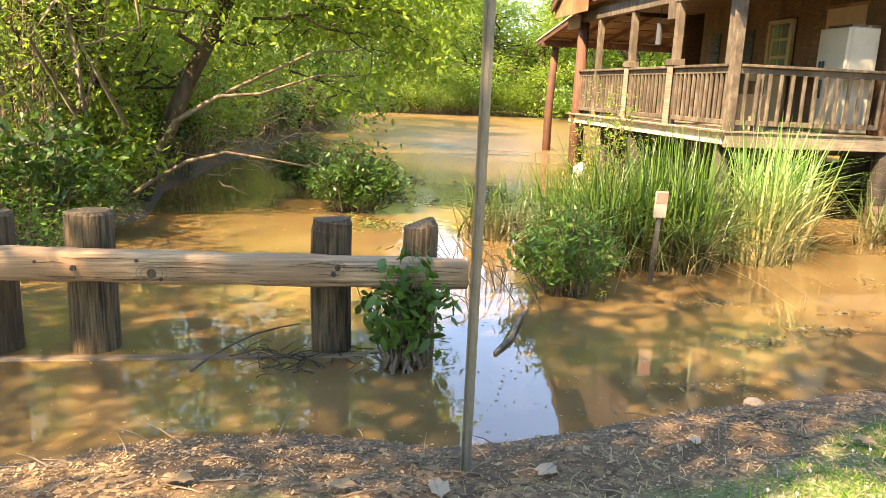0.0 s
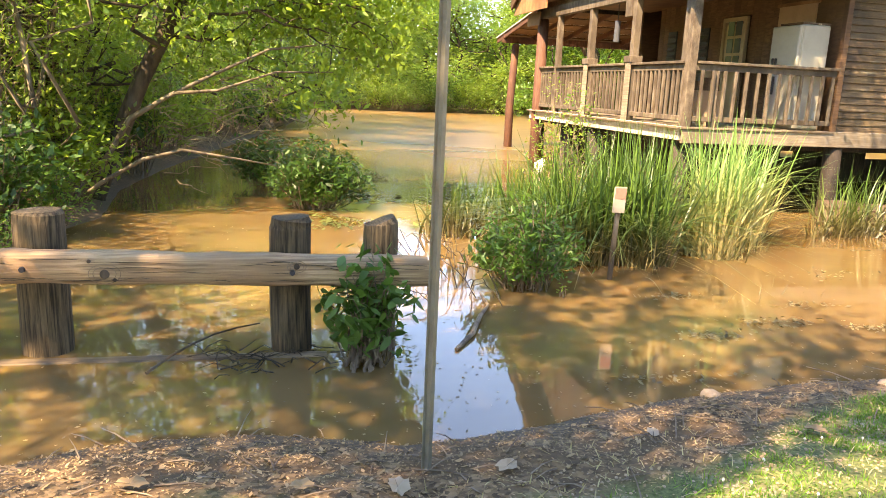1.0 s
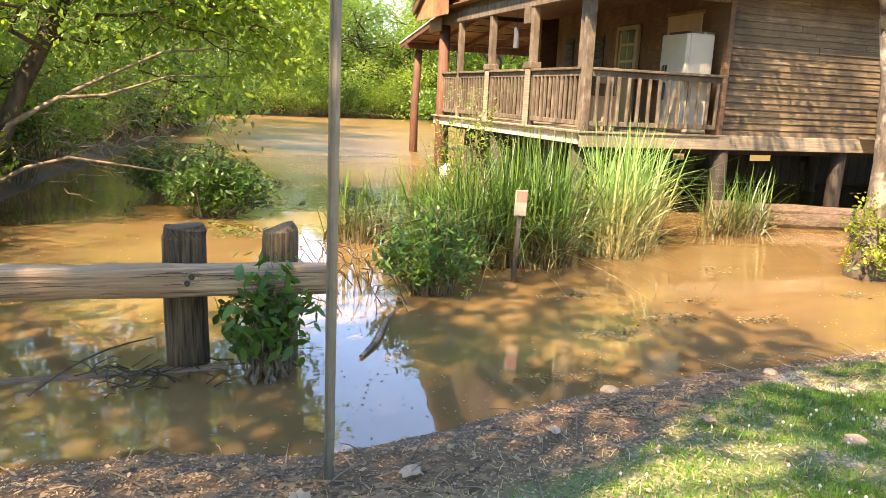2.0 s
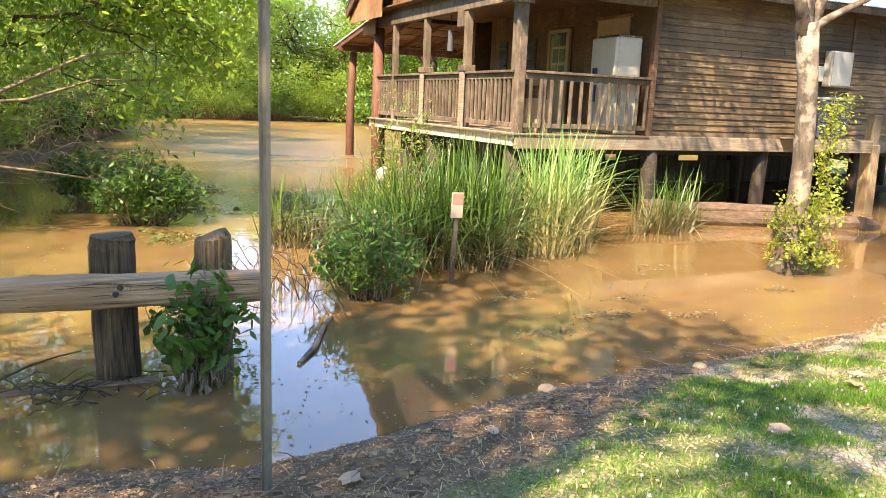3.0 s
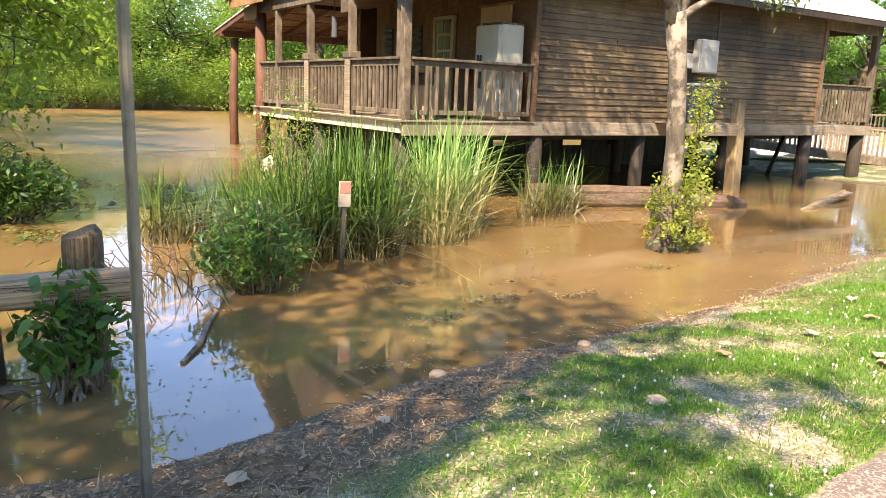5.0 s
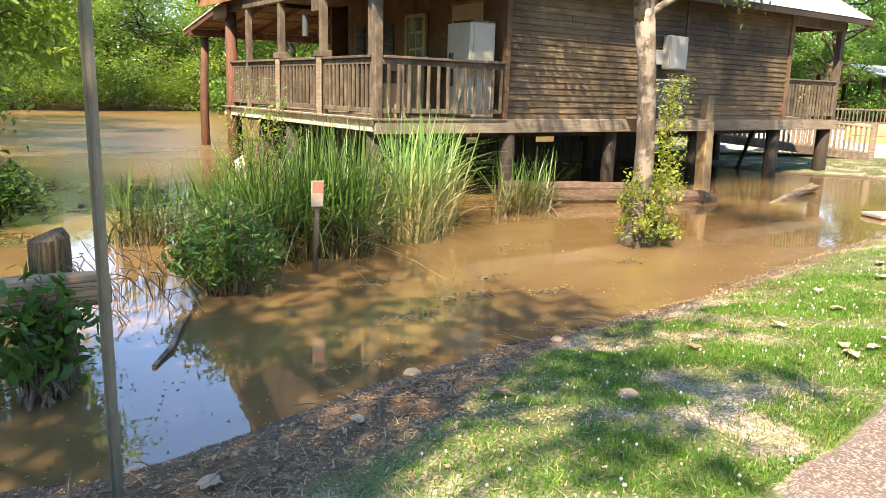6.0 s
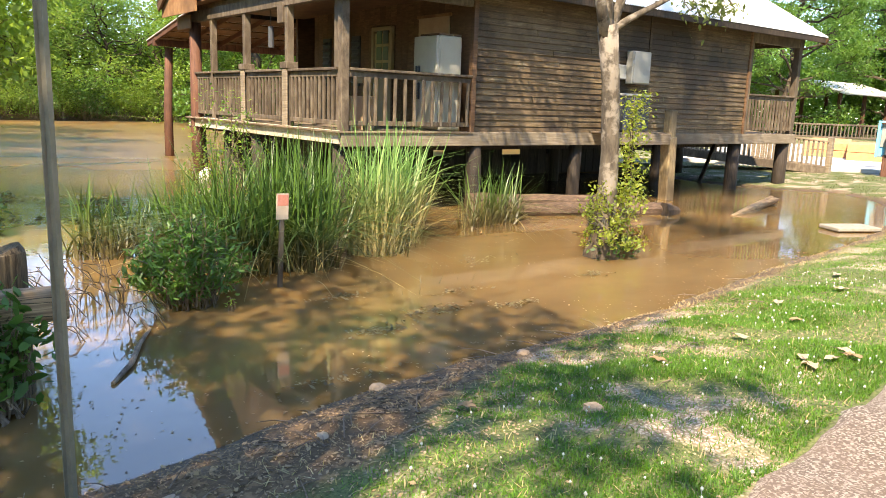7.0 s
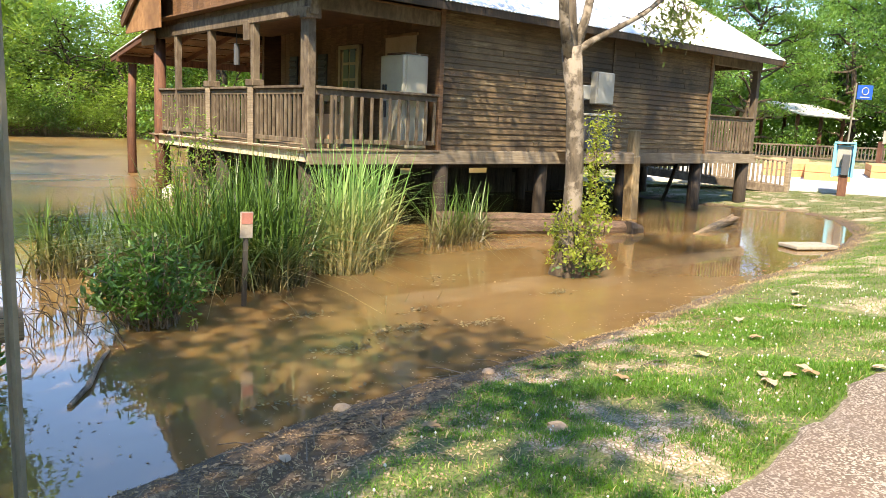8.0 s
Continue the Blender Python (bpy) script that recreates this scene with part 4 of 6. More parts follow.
# ---- the post-and-rail barrier and the steel post ----
def build_barrier():
    ob = thing("barrier", "low barrier of round weathered posts and a log rail", "fence", (-2.6, 4.7, 0))
    for i, (x, y, rad, top) in enumerate(((-3.97, 4.88, 0.13, 0.84), (-3.42, 4.87, 0.145, 0.86), (-1.975, 4.76, 0.128, 0.845), (-1.42, 4.74, 0.112, 0.825))):
        r = random.Random(i)
        zs = [-0.6, 0.0, 0.3, top - 0.07, top - 0.015, top]
        g = Geo().tube([(x + r.uniform(-0.006, 0.006), y, z) for z in zs], [rad, rad, rad * 0.99, rad * 0.98, rad * 0.96, rad * 0.84], 22, 0.012, i + 3)
        part("post", g, M_POST, ob, smooth=False)
    rng = np.random.default_rng(2)
    a, b = Vector((-5.2, 4.64, 0.625)), Vector((-1.165, 4.52, 0.55))
    d = b - a
    g, n, k = Geo(), 40, 14
    verts, faces = [], []
    for i in range(n + 1):
        p = a + d * (i / n)
        wob = 0.003 * math.sin(i * 0.9) + 0.002 * math.sin(i * 2.3)
        for j in range(k):
            t = 2 * math.pi * j / k
            c, s = math.cos(t), math.sin(t)
            ex = 0.5
            yy = 0.085 * math.copysign(abs(c) ** ex, c)
            zz = (0.092 + wob) * math.copysign(abs(s) ** ex, s)
            verts.append((p.x, p.y + yy + rng.normal() * 0.0015, p.z + zz + rng.normal() * 0.0015))
    faces = [(i * k + j, i * k + (j + 1) % k, (i + 1) * k + (j + 1) % k, (i + 1) * k + j) for i in range(n) for j in range(k)]
    faces += [tuple(range(k)), tuple(range(n * k, n * k + k))[::-1]]
    g.add(verts, faces)
    part("rail", g, M_BEAM, ob, "peeled pale brown log rail with knots", True)
    for x in (-3.42, -1.975):
        z = a.z + d.z * (x - a.x) / d.x
        y = a.y + d.y * (x - a.x) / d.x
        part("bolt", Geo().tube([(x, y - 0.075, z), (x, y - 0.1, z)], [0.019, 0.015], 10), M_DARK, ob, "dark recessed bolt head")
    def on_rail(x):
        f = (x - a.x) / d.x
        return a.y + d.y * f, a.z + d.z * f
    for x, zz, r in ((-3.08, 0.05, 0.012), (-3.0, -0.02, 0.03), (-2.95, -0.055, 0.012), (-1.95, 0.035, 0.019), (-3.62, 0.03, 0.011)):
        y, z = on_rail(x)
        part("knot", Geo().tube([(x, y - 0.07, z + zz), (x, y - 0.0875, z + zz)], [r * 1.2, r * 0.8], 12), M_BARK, ob, "dark knot in the log")
        for m in (1.5, 2.1) if r > 0.015 else ():
            ring = [(x + r * m * 1.35 * math.cos(2 * math.pi * i / 18), y - 0.0862, z + zz + r * m * 0.9 * math.sin(2 * math.pi * i / 18)) for i in range(19)]
            part("knot_ring", Geo().tube(ring, 0.0016, 4, caps=False), M_TWIG, ob)
    g = Geo()
    for _ in range(34):
        x, zz, ln = rng.uniform(-5.0, -1.35), rng.uniform(-0.06, 0.065), rng.uniform(0.12, 0.55)
        pts = []
        for i in range(6):
            px = min(x + ln * i / 5, -1.18)
            y, z = on_rail(px)
            pts.append((px, y - 0.0862, z + zz + 0.004 * math.sin(i * 1.7 + x)))
        g.tube(pts, [0.0004, 0.0014, 0.002, 0.0018, 0.0012, 0.0004], 4)
    tagged(part("cracks", g, M_BARK, ob, "dark drying cracks along the log"), kind="stuff")
    ob = thing("kerb_timber", "thin grey timber edging just above the water", "timber edging", (-2.8, 4.6, 0))
    part("timber", Geo().box((-3.5, 4.66, -0.03), (3.5, 0.1, 0.075), Matrix.Rotation(-0.03, 3, "Z"), 0.012), M_DRIFT, ob)


def build_sign_post():
    ob = thing("steel_post", "dull galvanised channel post standing at the water's edge", "post", (-1.49, 2.86, 0))
    w, dp, t = 0.034, 0.024, 0.004
    prof = [(-w / 2 - 0.006, 0), (-w / 2 + 0.006, 0), (-w / 4, dp), (w / 4, dp), (w / 2 - 0.006, 0), (w / 2 + 0.006, 0),
            (w / 2 + 0.006, -t), (w / 2 - 0.008, -t), (w / 4 - 0.003, dp - t), (-w / 4 + 0.003, dp - t), (-w / 2 + 0.008, -t), (-w / 2 - 0.006, -t)]
    turn = Matrix.Rotation(radians(200), 3, "Z")
    g = Geo()
    zs = (-0.4, 0.6, 1.5, 2.9)
    for z in zs:
        g.add([Vector((-1.49, 2.86, z)) + turn @ Vector((px, py, 0)) for px, py in prof], [])
    k = len(prof)
    g.f += [(i * k + j, i * k + (j + 1) % k, (i + 1) * k + (j + 1) % k, (i + 1) * k + j) for i in range(len(zs) - 1) for j in range(k)]
    g.f += [tuple(range((len(zs) - 1) * k, len(zs) * k))]
    part("channel", g, M_STEEL, ob)


def build_stake():
    ob = thing("marker_stake", "thin wooden stake with a small white and red notice", "sign", (0.945, 6.27, 0))
    part("stake", Geo().box((0.945, 6.28, 0.22), (0.045, 0.03, 0.95), Matrix.Rotation(0.035, 3, "Y")), M_RAIL, ob)
    s = part("notice", Geo().box((0.955, 6.255, 0.74), (0.12, 0.008, 0.235), Matrix.Rotation(0.035, 3, "Y"), 0.003), M_SIGN, ob, "white notice with a faded red top")
    part("red_panel", Geo().box((0.9595, 6.2498, 0.797), (0.105, 0.003, 0.098), Matrix.Rotation(0.035, 3, "Y"), 0.001), M_RED, s)


build_barrier()
build_sign_post()
build_stake()


# ---- reeds, bushes and trees ----
def blades(roots, heights, width, rng, lean=0.25, segs=7, curl=0.5):
    """Long tapering blades that bend over; returns faces of four points."""
    n = len(roots)
    a = rng.uniform(0, 2 * np.pi, n)
    out = np.stack([np.cos(a), np.sin(a), np.zeros(n)], axis=1)
    side = np.stack([-np.sin(a + rng.normal(size=n) * 0.7), np.cos(a), np.zeros(n)], axis=1)
    l = np.minimum(np.abs(rng.normal(size=n)), 1.9) * lean
    c = np.minimum(np.abs(rng.normal(size=n)) ** 2, 1.8) * curl
    t = np.linspace(0, 1, segs + 1)
    h = heights[:, None]
    along = h * (l[:, None] * t + c[:, None] * t ** 3 * 0.6)
    up = h * (t * (1 - 0.25 * l[:, None]) - 0.35 * c[:, None] * t ** 3)
    spine = roots[:, None, :] + along[..., None] * out[:, None, :] + up[..., None] * np.array([0, 0, 1.0])
    w = (width * rng.uniform(0.6, 1.3, n))[:, None] * np.clip(1.05 - t ** 2.2, 0.04, 1)
    left, right = spine + side[:, None, :] * w[..., None] / 2, spine - side[:, None, :] * w[..., None] / 2
    q = np.stack([left[:, :-1], right[:, :-1], right[:, 1:], left[:, 1:]], axis=2)
    return n, segs, q


def blade_mesh(name, sets, material):
    """A mesh of strips that share their points, so that each blade is one island."""
    V, F, o = [], [], 0
    for n, segs, q in sets:
        v = np.concatenate([q[:, :, :2].reshape(n, segs * 2, 3), q[:, -1:, [3, 2]].reshape(n, 2, 3)], axis=1)
        k = (segs + 1) * 2
        base = (np.arange(n) * k)[:, None, None]
        s = np.arange(segs)[None, :, None] * 2
        F.append((base + s + np.array([0, 1, 3, 2])[None, None, :]).reshape(-1, 4) + o)
        V.append(v.reshape(-1, 3))
        o += n * k
    V, F = np.concatenate(V), np.concatenate(F)
    me = bpy.data.meshes.new(name)
    me.vertices.add(len(V))
    me.vertices.foreach_set("co", V.astype(np.float32).ravel())
    me.loops.add(F.size)
    me.loops.foreach_set("vertex_index", F.astype(np.int32).ravel())
    me.polygons.add(len(F))
    me.polygons.foreach_set("loop_start", np.arange(len(F), dtype=np.int32) * 4)
    me.materials.append(material)
    me.update(calc_edges=True)
    return me


def reed_clump(label, spots, count, height, seed, width=0.02, straw=0.25, lean=0.22, curl=0.45, green=None):
    green = green or M_REED
    rng = np.random.default_rng(seed)
    at = (spots[0][0], spots[0][1], 0)
    ob = thing("reed_clump", label, "reeds", at, "reeds before the cabin")
    w = np.array([s[2] * s[3] for s in spots])
    which = rng.choice(len(spots), count, p=w / w.sum())
    sp = np.array(spots)
    ang, rad = rng.uniform(0, 2 * np.pi, count), np.sqrt(rng.uniform(0, 1, count))
    roots = np.stack([sp[which, 0] + np.cos(ang) * rad * sp[which, 2], sp[which, 1] + np.sin(ang) * rad * sp[which, 3], np.full(count, -0.15)], axis=1)
    h = height * sp[which, 4] * (0.3 + 0.78 * rng.beta(2.2, 1.6, count))
    dry = rng.uniform(size=count) < straw
    tagged(part("green_growth", blade_mesh("green_growth", [blades(roots[~dry], h[~dry], width, rng, lean, 7, curl)], green), green, ob), kind="stuff")
    tagged(part("straw_growth", blade_mesh("straw_growth", [blades(roots[dry], h[dry] * 0.62, width * 0.7, rng, lean * 1.3, 7, curl * 1.4)], M_STRAW), M_STRAW, ob), "dry straw-coloured blades", kind="stuff")
    return ob


reed_clump("dense clump of tall green reeds in the flood water, shade in their colour", [(0.95, 7.15, 0.38, 0.4, 1.0), (1.5, 7.05, 0.38, 0.4, 1.05), (1.8, 7.6, 0.3, 0.5, 1.05), (0.75, 8.0, 0.3, 0.4, 0.8)], 2700, 1.55, 1, 0.021, 0.12, 0.22, 0.95)
reed_clump("tall light green reeds with sunlight in their colour and straw at their feet", [(2.55, 7.25, 0.3, 0.3, 1.0), (3.05, 7.7, 0.33, 0.3, 1.02), (3.55, 8.25, 0.3, 0.3, 1.0)], 950, 1.75, 2, 0.025, 0.38, 0.18, 0.6, M_PALEREED)
reed_clump("thin stand of drooping reeds in open water", [(0.0, 8.4, 0.45, 0.3, 0.85), (0.45, 8.3, 0.2, 0.3, 0.7)], 260, 1.3, 3, 0.024, 0.06, 0.28, 0.7)
reed_clump("small arching clump of sedge beside the sunken timber", [(4.6, 8.1, 0.13, 0.15, 0.8), (4.95, 8.2, 0.2, 0.2, 1.0), (5.45, 8.3, 0.3, 0.2, 0.95)], 380, 1.3, 4, 0.015, 0.08, 0.34, 1.3)
# Extra stems added here in place of the pale reeds' reflection.
reed_clump("straggling straw stems in shallow water, some standing in for reed reflections", [(1.9, 5.4, 0.35, 0.4, 0.25), (2.6, 5.9, 0.6, 0.4, 0.3), (4.3, 5.3, 0.4, 0.3, 0.25), (2.2, 5.6, 0.5, 0.35, 0.4)], 130, 0.8, 5, 0.01, 0.7, 0.6, 0.6)
reed_clump("short dead straw round the feet of the reeds", [(1.0, 6.85, 0.4, 0.2, 0.8), (1.55, 6.75, 0.35, 0.2, 0.8), (2.6, 7.05, 0.3, 0.2, 1.0), (3.1, 7.45, 0.35, 0.25, 1.0)], 330, 0.7, 7, 0.014, 0.85, 0.55, 0.8)
reed_clump("fallen straw blades lying over the water", [(2.75, 6.75, 0.5, 0.3, 0.6), (3.4, 7.4, 0.4, 0.3, 0.6)], 36, 0.4, 6, 0.008, 0.95, 1.0, 1.2)


def make_bush(name, label, base, rx, ry, height, stems, leaves, size, material, seed, category="bush", droop=0.35, slim=0.42, clump=0.09, shaped=False):
    """Many stems that fan out from the root, each with leaves along its upper part."""
    rng = np.random.default_rng(seed)
    ob = thing(name, label, category, base)
    g, spots = Geo(), []
    for i in range(stems):
        a, r = rng.uniform(0, 2 * np.pi), math.sqrt(rng.uniform(0, 1))
        end = np.array(base) + np.array([math.cos(a) * r * rx, math.sin(a) * r * ry, height * (1.05 - 0.55 * r * r) * rng.uniform(0.72, 1.08)])
        root = np.array(base) + np.array([math.cos(a) * r * rx * 0.25, math.sin(a) * r * ry * 0.25, -0.25])
        pts = bend(root, end, 0.12 * height * r, 6, rng, 0.3)
        g.tube(pts, np.linspace(0.009, 0.003, 6), 4)
        spots += [pts[2], pts[3], pts[3] * 0.5 + pts[4] * 0.5, pts[4], pts[4] * 0.5 + pts[5] * 0.5, pts[5]]
    tagged(part("stemwork", g, M_TWIG, ob), kind="stuff")
    c = clumps(spots, max(1, leaves // len(spots)), clump, rng)
    c = c[c[:, 2] > 0.03 + 0.1 * min(1.0, height)]
    if shaped:
        me = quads_mesh("foliage", shaped_leaf_array(c, size, rng, droop, slim), 6, material)
    else:
        me = quads_mesh("foliage", leaf_array(c, size, rng, droop, slim), 4, material)
    tagged(part("foliage", me, material, ob), kind="stuff")
    return ob


make_bush("bush", "leafy dark green bush standing in the flood water", (0.06, 6.05, 0), 0.46, 0.42, 0.74, 64, 3400, 0.085, M_PLANT, 11, "bush", 0.3, 0.24, 0.065, True)
make_bush("bush", "rounded dark green bush out in the flood water", (-1.5, 10.2, 0), 0.72, 0.55, 0.85, 60, 4200, 0.085, M_BUSH, 12, "bush", 0.25, 0.36, 0.1, True)
make_bush("bush", "low dark green bush in the flood water", (-2.05, 12.3, 0), 0.8, 0.6, 0.75, 48, 3200, 0.09, M_BUSH, 13, "bush", 0.25, 0.36, 0.1)
make_bush("bush", "feathery yellow-green shrub among the reeds", (1.25, 8.3, 0), 0.45, 0.4, 1.75, 26, 1700, 0.05, M_LEAF2, 14)
make_bush("climbing_plant", "broad-leaved green plant growing up a barrier post", (-1.55, 4.42, 0.05), 0.27, 0.2, 0.66, 26, 600, 0.105, M_PLANT, 15, "plant", 0.5, 0.42, 0.06, True)
make_bush("seedling", "tiny bright green plant poking out of the water", (0.28, 5.75, 0), 0.07, 0.07, 0.1, 6, 60, 0.04, M_LEAF2, 16, "plant", 0.3, 0.4, 0.02)


def build_stump():
    ob = thing("stump", "ragged rotten stump with pale roots in the water", "stump", (-1.55, 4.4, 0))
    rng = np.random.default_rng(4)
    g = Geo()
    for i in range(16):
        a = rng.uniform(0, 2 * np.pi)
        p = np.array([-1.55 + 0.03 * math.cos(a), 4.4 + 0.03 * math.sin(a), 0.15])
        q = np.array([-1.55 + rng.uniform(0.06, 0.16) * math.cos(a), 4.38 + rng.uniform(0.05, 0.12) * math.sin(a), -0.06])
        g.tube(bend(p, q, 0.02, 5, rng, 0.4), [0.012, 0.015, 0.014, 0.012, 0.008], 6, 0.2, i)
    tagged(part("root_mass", g, M_TWIG, ob), kind="stuff")


build_stump()


def build_mid_tree():
    """The pale-barked tree in the water, with vines round its foot."""
    rng = np.random.default_rng(21)
    ob = thing("tree", "pale-barked tree standing in flood water with vines round its foot", "tree", (4.83, 5.8, 0))
    spine = [(4.78, 5.8, -0.5), (4.78, 5.8, 0.0), (4.8, 5.8, 0.35), (4.8, 5.8, 1.2), (4.72, 5.8, 2.0), (4.6, 5.8, 2.6)]
    part("trunk", Geo().tube(spine, [0.21, 0.165, 0.12, 0.104, 0.098, 0.112], 16, 0.04, 5), M_PALEBARK, ob, smooth=True)
    part("root_flare", Geo().tube([(4.78, 5.8, -0.4), (4.78, 5.8, 0.05), (4.79, 5.8, 0.2), (4.8, 5.8, 0.36)], [0.26, 0.205, 0.165, 0.125], 14, 0.1, 6), M_BARK, ob, "dark wet foot of the trunk")
    tips = []
    for pts, rad in (([(4.6, 5.8, 2.45), (4.42, 5.76, 2.8), (4.26, 5.7, 3.3), (4.0, 5.6, 6.0)], 0.075), ([(4.62, 5.8, 2.45), (4.62, 5.86, 2.95), (4.6, 5.9, 3.5), (4.9, 6.0, 5.5), (5.2, 6, 8.0)], 0.08), ([(4.65, 5.8, 2.5), (4.82, 5.8, 2.95), (4.95, 5.8, 3.5), (5.4, 5.8, 6.0), (6.6, 6.1, 7.3)], 0.06),
                     ([(4.66, 5.78, 2.55), (4.85, 5.72, 2.68), (5.15, 5.65, 2.83), (5.6, 5.6, 3.05), (6.1, 5.6, 3.35)], 0.045)):
        g = Geo().tube(pts, np.linspace(rad, rad * 0.45, len(pts)), 9, 0.05, 8)
        part("limb", g, M_PALEBARK, ob, smooth=True)
        end = np.array(pts[-1])
        g2 = Geo()
        for _ in range(5 if rad > 0.05 else 3):
            grow_limbs(g2, end, rng.normal(size=3) * 0.8 + np.array([0.15, 0, 0.7 if rad > 0.05 else 0.05]), 1.7 if rad > 0.05 else 0.5, rad * 0.4, 2 if rad > 0.05 else 1, rng, tips, 0.1)
        tagged(part("branchwork", g2, M_PALEBARK, ob), kind="stuff")
    tips = [t for t in tips if t[2] > 5.2]
    g2 = Geo()
    low = []
    for s in ((5.5, 5.6, 3.05), (5.8, 5.6, 3.2), (6.05, 5.6, 3.3), (6.3, 5.6, 3.35)):
        grow_limbs(g2, s, (0.5, 0, -0.35), 0.35, 0.01, 1, rng, low, -0.2)
    tagged(part("branchwork", g2, M_PALEBARK, ob), kind="stuff")
    # Unseen leaf clusters added to shade the wall's right half and the porch corner.
    side = rng.normal(size=(90, 3))
    side = np.array([7.3, 6.2, 8.3]) + side / np.linalg.norm(side, axis=1)[:, None] * rng.uniform(0.2, 1, 90)[:, None] ** 0.5 * np.array([2.2, 0.9, 1.5])
    over = np.array([1.5, 6.5, 8.0]) + rng.normal(size=(34, 3)) * np.array([0.55, 0.35, 0.35])
    g2 = Geo()
    for t in over[::3]:
        g2.tube(bend((4.0, 5.6, 6.0), t, 0.3, 6, rng, 0.3), np.linspace(0.03, 0.006, 6), 4)
    for t in side[::2]:
        g2.tube(bend((6.6, 6.1, 7.3), t, 0.2, 5, rng, 0.3), np.linspace(0.025, 0.006, 5), 4)
    tagged(part("branchwork", g2, M_PALEBARK, ob), kind="stuff")
    c = np.concatenate([clumps(tips, 75, 0.36, rng), clumps(side, 48, 0.3, rng), clumps(over, 46, 0.26, rng)])
    tagged(part("crown", quads_mesh("crown", leaf_array(c, 0.1, rng, 0.4), 4, M_LEAF), M_LEAF, ob), kind="stuff")
    c = clumps(low, 26, 0.13, rng)
    tagged(part("low_foliage", quads_mesh("low_foliage", leaf_array(c, 0.085, rng, 0.6), 4, M_OLIVE), M_OLIVE, ob), "dull olive leaves hanging from the side limb", kind="stuff")
    vine = thing("vine", "yellow-green leafy vine climbing the pale tree trunk", "vine", (4.95, 5.65, 0))
    g, spots = Geo(), []
    for i in range(26):
        a = rng.uniform(-0.4, 2 * np.pi - 0.4)
        r = rng.uniform(0.16, 0.4)
        end = np.array([4.86 + math.cos(a) * r, 5.72 + math.sin(a) * r, rng.uniform(0.12, 0.85)])
        pts = bend((4.86, 5.74, -0.05), end, 0.1, 5, rng, 0.4)
        g.tube(pts, 0.006, 4)
        spots += list(pts[2:])
    for i in range(12):
        z = 0.7 + i * 0.1
        spots.append(np.array([4.98 + 0.05 * math.sin(i), 5.68, z]))
        spots.append(np.array([5.06 + 0.14 * rng.uniform(0, 1), 5.66, z + 0.05]))
        spots.append(np.array([5.0 + 0.06 * rng.normal(), 5.66, z + 0.03]))
    g.tube([(4.95, 5.66, 0.1), (4.96, 5.66, 0.8), (4.98, 5.67, 1.5), (5.0, 5.67, 1.9)], [0.012, 0.01, 0.008, 0.004], 5)
    g.tube([(5.02, 5.64, 0.1), (5.03, 5.65, 0.9), (5.0, 5.67, 1.6)], [0.012, 0.01, 0.006], 5)
    tagged(part("stemwork", g, M_LIMB, vine), kind="stuff")
    c = clumps(spots, 27, 0.062, rng)
    tagged(part("foliage", quads_mesh("foliage", shaped_leaf_array(c, 0.05, rng, 0.4, 0.5), 6, M_VINE), M_VINE, vine), kind="stuff")
    c = clumps([(4.75, 5.62, 0.05), (4.9, 5.55, 0.1), (5.0, 5.6, 0.12), (4.6, 5.6, 0.1)], 26, 0.09, rng)
    tagged(part("low_foliage", quads_mesh("low_foliage", leaf_array(c, 0.07, rng, 0.3), 4, M_BUSH), M_BUSH, vine), kind="stuff")


build_mid_tree()


